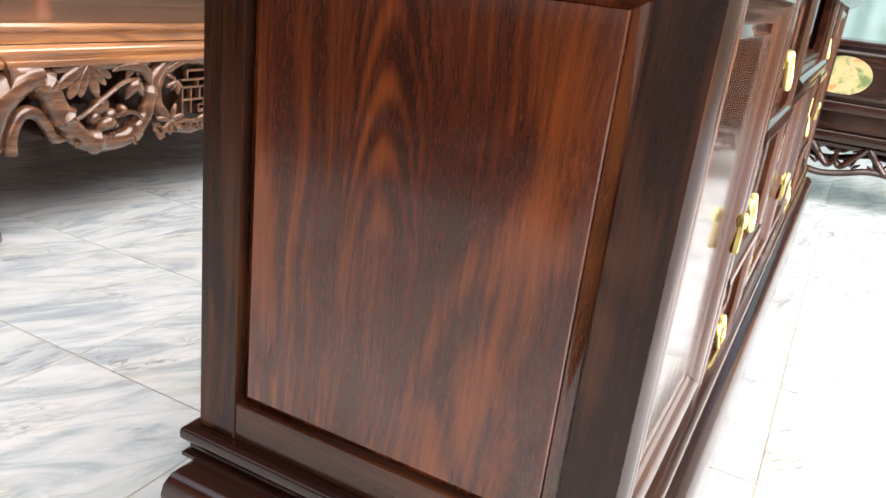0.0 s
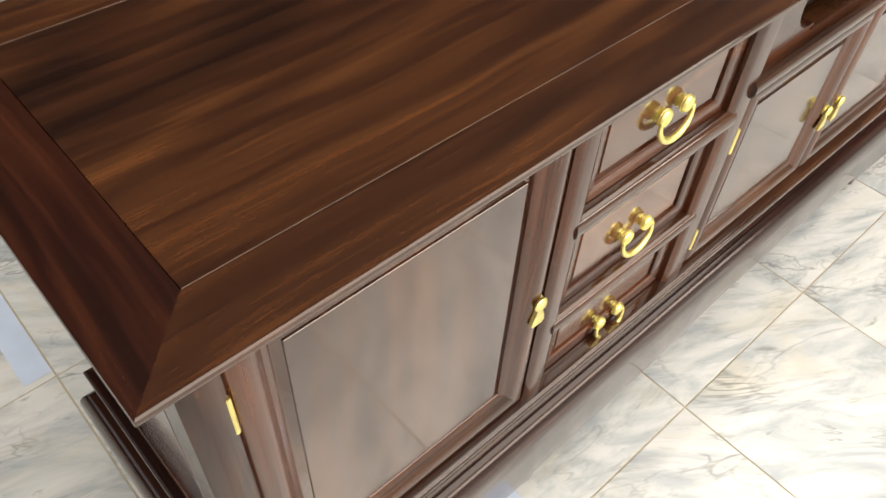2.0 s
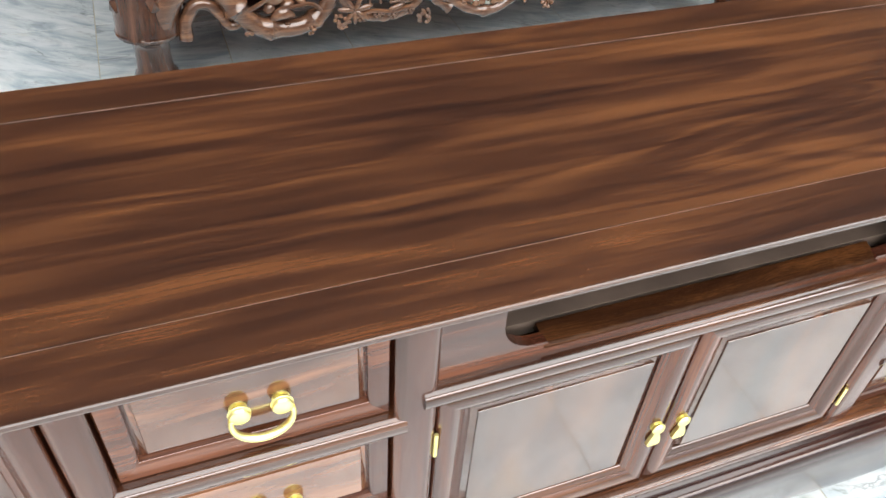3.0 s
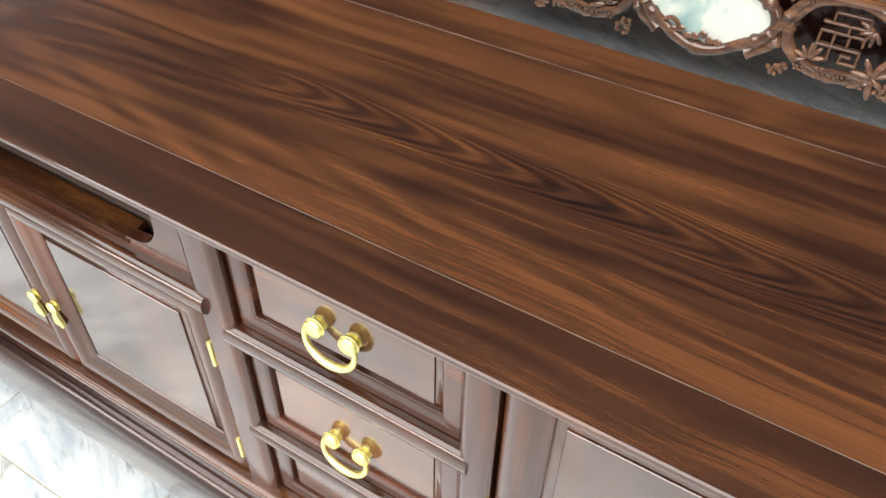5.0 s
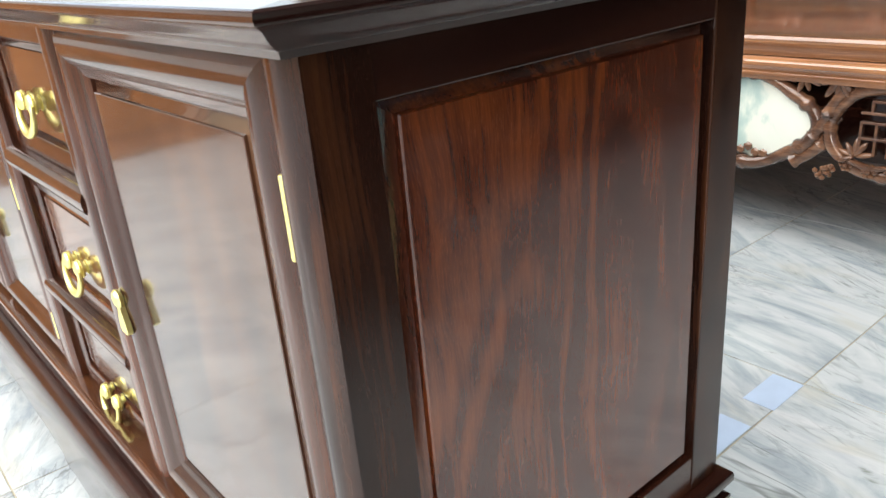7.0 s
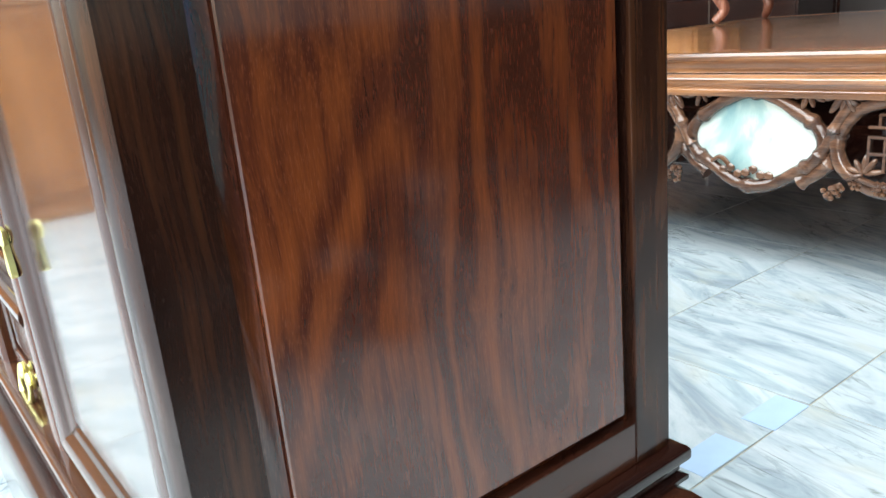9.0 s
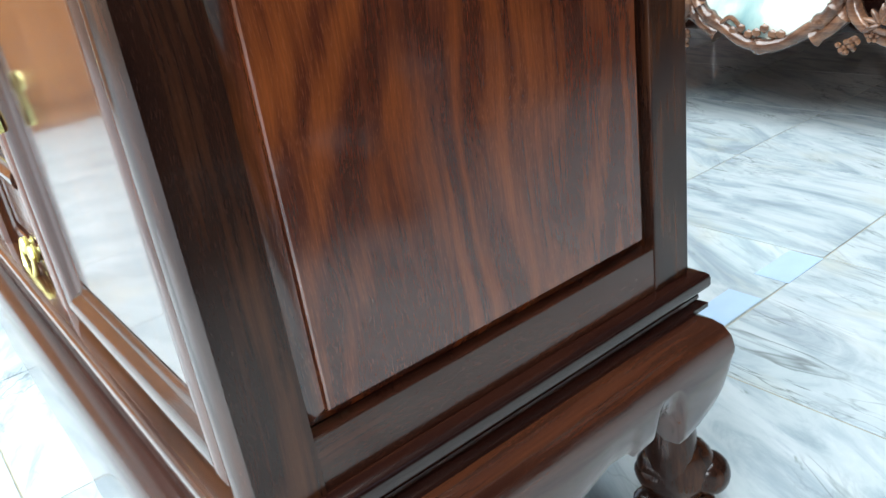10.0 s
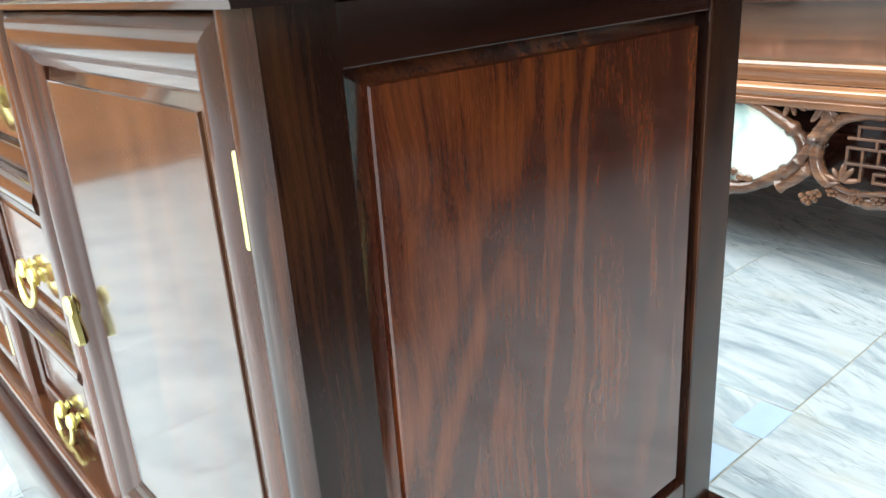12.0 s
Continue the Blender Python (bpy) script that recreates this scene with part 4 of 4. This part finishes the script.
        leaf_spray(bm, s * 0.385, -0.008, 0.370, 5, 0.040, rng, 2.6, -2.2)
        for px, pz, r in ((0.250, 0.245, 0.017), (0.30, 0.238, 0.019), (0.345, 0.243, 0.017), (0.395, 0.240, 0.019), (0.61, 0.236, 0.015), (0.74, 0.262, 0.014)):
            flower(bm, s * px, -0.016, pz, r)
        fruit(bm, s * 0.205, -0.012, 0.226, rng, 18, 0.022)
        fruit(bm, s * 0.455, -0.012, 0.236, rng, 18, 0.022)
        fruit(bm, s * 0.545, -0.016, 0.222, rng, 7, 0.012, 0.006)
        fruit(bm, s * 0.72, -0.018, 0.232, rng, 6, 0.012, 0.006)
        if flip == "side":
            bamboo(bm, P([(0.0, 0.235), (0.08, 0.250), (0.15, 0.290), (0.19, 0.32)]), 0.018, 0.018)
        if flip == "side":
            for v in bm.verts:
                v.co = Vector((y + v.co.y * (1 if y < 0 else -1), v.co.x, v.co.z))
        else:
            for v in bm.verts:
                v.co.y = y + v.co.y * (1 if y < 0 else -1)
        return bm

    # unseen dark boards behind the aprons, added to darken the holes and underside
    part("bearer", box(-hx + 0.15, hx - 0.15, ya + 0.10, ya + 0.13, 0.225, za - 0.001, 0.003), dark_x, bed)
    for s in (-1, 1):
        part("bearer", box(*sorted((s * (hx - 0.10), s * (hx - 0.13))), ya + 0.15, yb - 0.15, 0.225, za - 0.001, 0.003), dark_y, bed)
    # lobed vine frame round the stone: high in the middle of the top, pinched at the shoulders
    lobed = lambda a, grow: ((0.150 + grow) * math.cos(a) * (1 + 0.05 * math.cos(4 * a)), 0.322 + (0.094 + grow) * math.sin(a) * (1 + 0.06 * math.cos(4 * a)))  # noqa: E731
    ring = [(u, yf + 0.003 * math.sin(5 * a), v) for a in (2 * math.pi * k / 96 for k in range(96)) for u, v in (lobed(a, 0.012),)]
    surround = part("medallion_frame", tube(ring, [0.0160 * (1.28 if k % 16 in (7, 8) else 1.0 + 0.06 * math.sin(k * 0.7)) for k in range(96)], 14, closed=True), carved_x, bed)
    part("medallion", prism([lobed(2 * math.pi * k / 48, 0.006) for k in range(48)], 0.006, lambda u, v, d: (u, yf + 0.008 - d, v)), pearl, surround, "pale cream and teal inlaid stone medallion")
    bm = bmesh.new()
    for k in range(7):
        blob((-0.075 + 0.02 * k, yf - 0.006, 0.243 + 0.008 * math.sin(k * 2)), 0.013, 0.008, 0.012, bm, sub=1)
    tube(smoothed([(-0.12, yf - 0.004, 0.25), (-0.085, yf - 0.006, 0.275), (-0.06, yf - 0.006, 0.255), (-0.075, yf - 0.006, 0.24)], 5), 0.006, 7, bm)
    part("medallion_carving", bm, carved_x, surround)
    for s in (-1, 1):
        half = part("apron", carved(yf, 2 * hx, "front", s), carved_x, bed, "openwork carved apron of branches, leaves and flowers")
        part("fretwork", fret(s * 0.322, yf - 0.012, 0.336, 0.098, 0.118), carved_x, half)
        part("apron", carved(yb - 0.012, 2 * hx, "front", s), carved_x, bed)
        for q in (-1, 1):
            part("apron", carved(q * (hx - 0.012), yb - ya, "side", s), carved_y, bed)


platform_bed()


# ---- tea table standing on the bed ----
def tea_table():
    t = thing("tea_table", 1.15, 3.08, 0.53, "low reddish carved wooden tea table standing on the bed", "tea table")
    part("tabletop", box(-0.55, 0.55, -0.21, 0.21, 0.185, 0.21, 0.006), red_x, t)
    for s in (-1, 1):
        bm = bmesh.new()
        for k in range(22):
            x = -0.5 + 1.0 * k / 21
            blob((x, s * 0.195, 0.165 - 0.012 * math.sin(k * 1.9)), 0.034, 0.013, 0.022 + 0.006 * math.sin(k), bm, sub=1)
        part("apron", bm, red_x, t)
        for sx in (-1, 1):
            pts = [(sx * 0.50, s * 0.17, 0.19), (sx * 0.525, s * 0.19, 0.13), (sx * 0.50, s * 0.17, 0.06), (sx * 0.53, s * 0.195, 0.012)]
            part("leg", tube(smoothed(pts, 5), [0.032 - 0.001 * k for k in range(16)], 10), red_z, t)


tea_table()


# ---- dark carved console tables further off ----
def console(x, y, turn, ovals):
    words = "dark carved console table with a painted oval medallion on its frieze" if ovals else "dark carved wooden console table with a plain panelled frieze"
    t = thing("console_table", x, y, 0, words, "console table", "dark console tables", turn=turn)
    part("tabletop", box(-0.27, 0.27, -0.85, 0.85, 0.645, 0.67, 0.006), dark_y, t)
    part("body", box(-0.235, 0.235, -0.80, 0.80, 0.43, 0.6445, 0.003), dark_y, t)
    part("moulding", box(-0.255, 0.255, -0.82, 0.82, 0.385, 0.4295, 0.012), dark_y, t)
    part("waist", box(-0.225, 0.225, -0.79, 0.79, 0.312, 0.3845, 0.004), dark_y, t)
    part("lower_moulding", box(-0.262, 0.262, -0.83, 0.83, 0.266, 0.3115, 0.014), dark_y, t)
    for s in (-1, 1):
        for y in (-0.56, 0.0, 0.56):
            fr = part("frieze_panel", frame_member(y - 0.26, y + 0.26, 0.445, 0.63, [(0, 0), (0, 0.006), (0.010, 0.009), (0.016, 0.003), (0.016, 0)], lambda u, v, d: (s * (0.2352 + d), u, v), "top"), dark_y, t)
            for w in ("bottom", "left", "right"):
                part("bead", frame_member(y - 0.26, y + 0.26, 0.445, 0.63, [(0, 0), (0, 0.006), (0.010, 0.009), (0.016, 0.003), (0.016, 0)], lambda u, v, d: (s * (0.2352 + d), u, v), w), dark_y, fr)
            if not ovals or y:
                continue
            oval = [(y + 0.106 * math.cos(a), 0.531 + 0.076 * math.sin(a)) for a in (2 * math.pi * k / 32 for k in range(32))]
            part("medallion", prism(oval, 0.005, lambda u, v, d: (s * (0.2352 + d), u, v)), painted, fr, "peach and green painted oval")
            for q in (-1, 1):
                bm = bmesh.new()
                for k in range(5):
                    blob((s * 0.238, y + q * (0.165 + 0.010 * (k % 2)), 0.49 + 0.022 * k), 0.006, 0.013, 0.009, bm, sub=1)
                tube([(s * 0.239, y + q * 0.16, 0.48), (s * 0.241, y + q * 0.185, 0.53), (s * 0.239, y + q * 0.165, 0.595)], 0.004, 6, bm)
                part("carving", bm, dark_y, fr)
        # openwork apron of curling leaves below the moulding
        bm = bmesh.new()
        for k in range(13):
            y = -0.66 + 1.32 * k / 12
            turn = 1 if k % 2 else -1
            tube(smoothed([(s * 0.228, y - turn * 0.05, 0.255), (s * 0.236, y - turn * 0.015, 0.215), (s * 0.236, y + turn * 0.030, 0.170), (s * 0.228, y + turn * 0.058, 0.200), (s * 0.226, y + turn * 0.048, 0.235)], 5), [0.016 - 0.0004 * q for q in range(21)], 9, bm)
            for q in range(5):
                a = math.pi * (0.2 + 0.15 * q)
                blob((s * 0.232, y + 0.034 * math.cos(a), 0.160 + 0.034 * math.sin(a)), 0.010, 0.022, 0.007, bm, Matrix.Rotation(a, 4, "X"), 1)
        tube(smoothed([(s * 0.228, -0.74 + 1.48 * k / 16, 0.150 + 0.020 * math.sin(k * 1.4)) for k in range(17)], 4), 0.014, 8, bm)
        tube([(s * 0.226, -0.76, 0.258), (s * 0.226, 0.76, 0.258)], 0.014, 8, bm)
        part("apron", bm, dark_y, t)
        for q in (-1, 1):
            pts = [(s * 0.20, q * 0.76, 0.265), (s * 0.235, q * 0.79, 0.20), (s * 0.20, q * 0.76, 0.10), (s * 0.215, q * 0.775, 0.03), (s * 0.22, q * 0.78, 0.0)]
            part("leg", tube(smoothed(pts, 5), [0.050 - 0.0012 * k for k in range(21)], 10), dark_z, t)
    return t


console(3.36, 0.01, 0, True)
# the first two plain ones are unseen, added for dark end-panel reflections
first = console(3.75, 2.1, 0, False)
copy_thing(first, pose(-2.0, 1.45, 0))
copy_thing(first, pose(-0.6, 4.55, 0, 0, 0, 90))


# ---- warm brown cupboards towards the west end ----
def cupboard(name, x, y, turn, w, d, h, label, along, upright):
    t = thing(name, x, y, 0, label, "cupboard", "warm brown cupboards", turn=turn)
    part("body", box(-w / 2, w / 2, -d / 2, d / 2, 0.08, h, 0.004), upright, t)
    part("cornice", box(-w / 2 - 0.02, w / 2 + 0.02, -d / 2 - 0.02, d / 2 + 0.02, h, h + 0.04, 0.008), along, t)
    part("plinth", box(-w / 2 + 0.01, w / 2 - 0.01, -d / 2 + 0.01, d / 2 - 0.01, 0, 0.0795, 0.003), along, t)
    for s in (-1, 1):
        u0, u1 = sorted((s * 0.004, s * (w / 2 - 0.03)))
        door = part("door", box(u0, u1, -d / 2 - 0.018, -d / 2 - 0.0005, 0.11, h - 0.03, 0.003), upright, t)
        part("panel", raised_panel(u0 + 0.06, u1 - 0.06, 0.17, h - 0.09, front(-d / 2 - 0.0185), 0.006, 0.02, -0.004), upright, door)
        part("knob", lathe([(0.006, 0), (0.006, 0.01), (0.012, 0.016), (0.006, 0.022)], 10, pose(s * 0.03, -d / 2 - 0.018, h * 0.55, 90, 0, 0)), brass, door)


cupboard("low_cupboard", -1.15, -1.05, 90, 1.5, 0.45, 0.85, "low brown wooden cupboard on the tiled floor", brown_x, brown_z)
cupboard("low_cupboard", 4.75, -1.2, -90, 1.4, 0.45, 0.56, "low brown wooden cupboard on the tiled floor", brown_x, brown_z)
for x, y in ((-2.35, 4.75), (-1.05, 4.85)):
    cupboard("tall_cupboard", x, y, 0, 0.85, 0.5, 2.35, "tall warm brown wooden cupboard against the wall", honey_x, honey_z)
cupboard("tall_cupboard", -3.65, 4.45, 90, 0.8, 0.5, 2.35, "tall warm brown wooden cupboard against the wall", honey_x, honey_z)


# ---- loose things on the floor ----
def tape(name, x, y, turn, length, width):
    t = part(name, box(-length / 2, length / 2, -width / 2, width / 2, 0.0006, 0.0011, 0), blue_tape)
    t.matrix_world = pose(x, y, 0, 0, 0, turn)
    tagged(t, "pale blue square of adhesive tape stuck on the floor", "tape", "blue tape pieces")


tape("tape", 1.949, 0.852, 90, 0.115, 0.056)
tape("tape", 1.953, 1.030, 90, 0.108, 0.058)
tape("tape", -0.030, 0.87, 90, 0.30, 0.050)
tape("tape", 0.425, -0.01, 90, 0.10, 0.055)


# ---- floor tiles ----
def tile_faces(x, y, verts, faces):
    b = len(verts)
    h, k = TILE_X / 2 - 0.0015, TILE_Y / 2 - 0.0015
    for z, i in ((-0.0015, 0.0), (-0.0004, 0.0), (0.0, 0.0006)):
        verts += [(x - h + i, y - k + i, z), (x + h - i, y - k + i, z), (x + h - i, y + k - i, z), (x - h + i, y + k - i, z)]
    for r in (0, 4):
        faces += [(b + r + q, b + r + (q + 1) % 4, b + r + 4 + (q + 1) % 4, b + r + 4 + q) for q in range(4)]
    faces.append((b + 8, b + 9, b + 10, b + 11))


def tiles():
    verts, faces = [], []
    tile_faces(0, 0, verts, faces)
    one = bpy.data.meshes.new("floor_tile")
    one.from_pydata(verts, [], faces)
    one.materials.append(marble_tile)
    far_v, far_f = [], []
    for i in range(-10, 18):
        for j in range(-11, 13):
            x, y = TX + (i + 0.5) * TILE_X, TY + (j + 0.5) * TILE_Y
            if -3 <= i <= 9 and -4 <= j <= 9:
                ob = new("tile", one)
                ob.parent = floor_ob
                ob.location = (x, y, 0)
            else:
                tile_faces(x, y, far_v, far_f)
    rest = bpy.data.meshes.new("far_tiles")
    rest.from_pydata(far_v, [], far_f)
    rest.materials.append(marble_far)
    ob = new("far_tiles", rest)
    ob.parent = floor_ob
    tagged(ob, kind="stuff")


tiles()
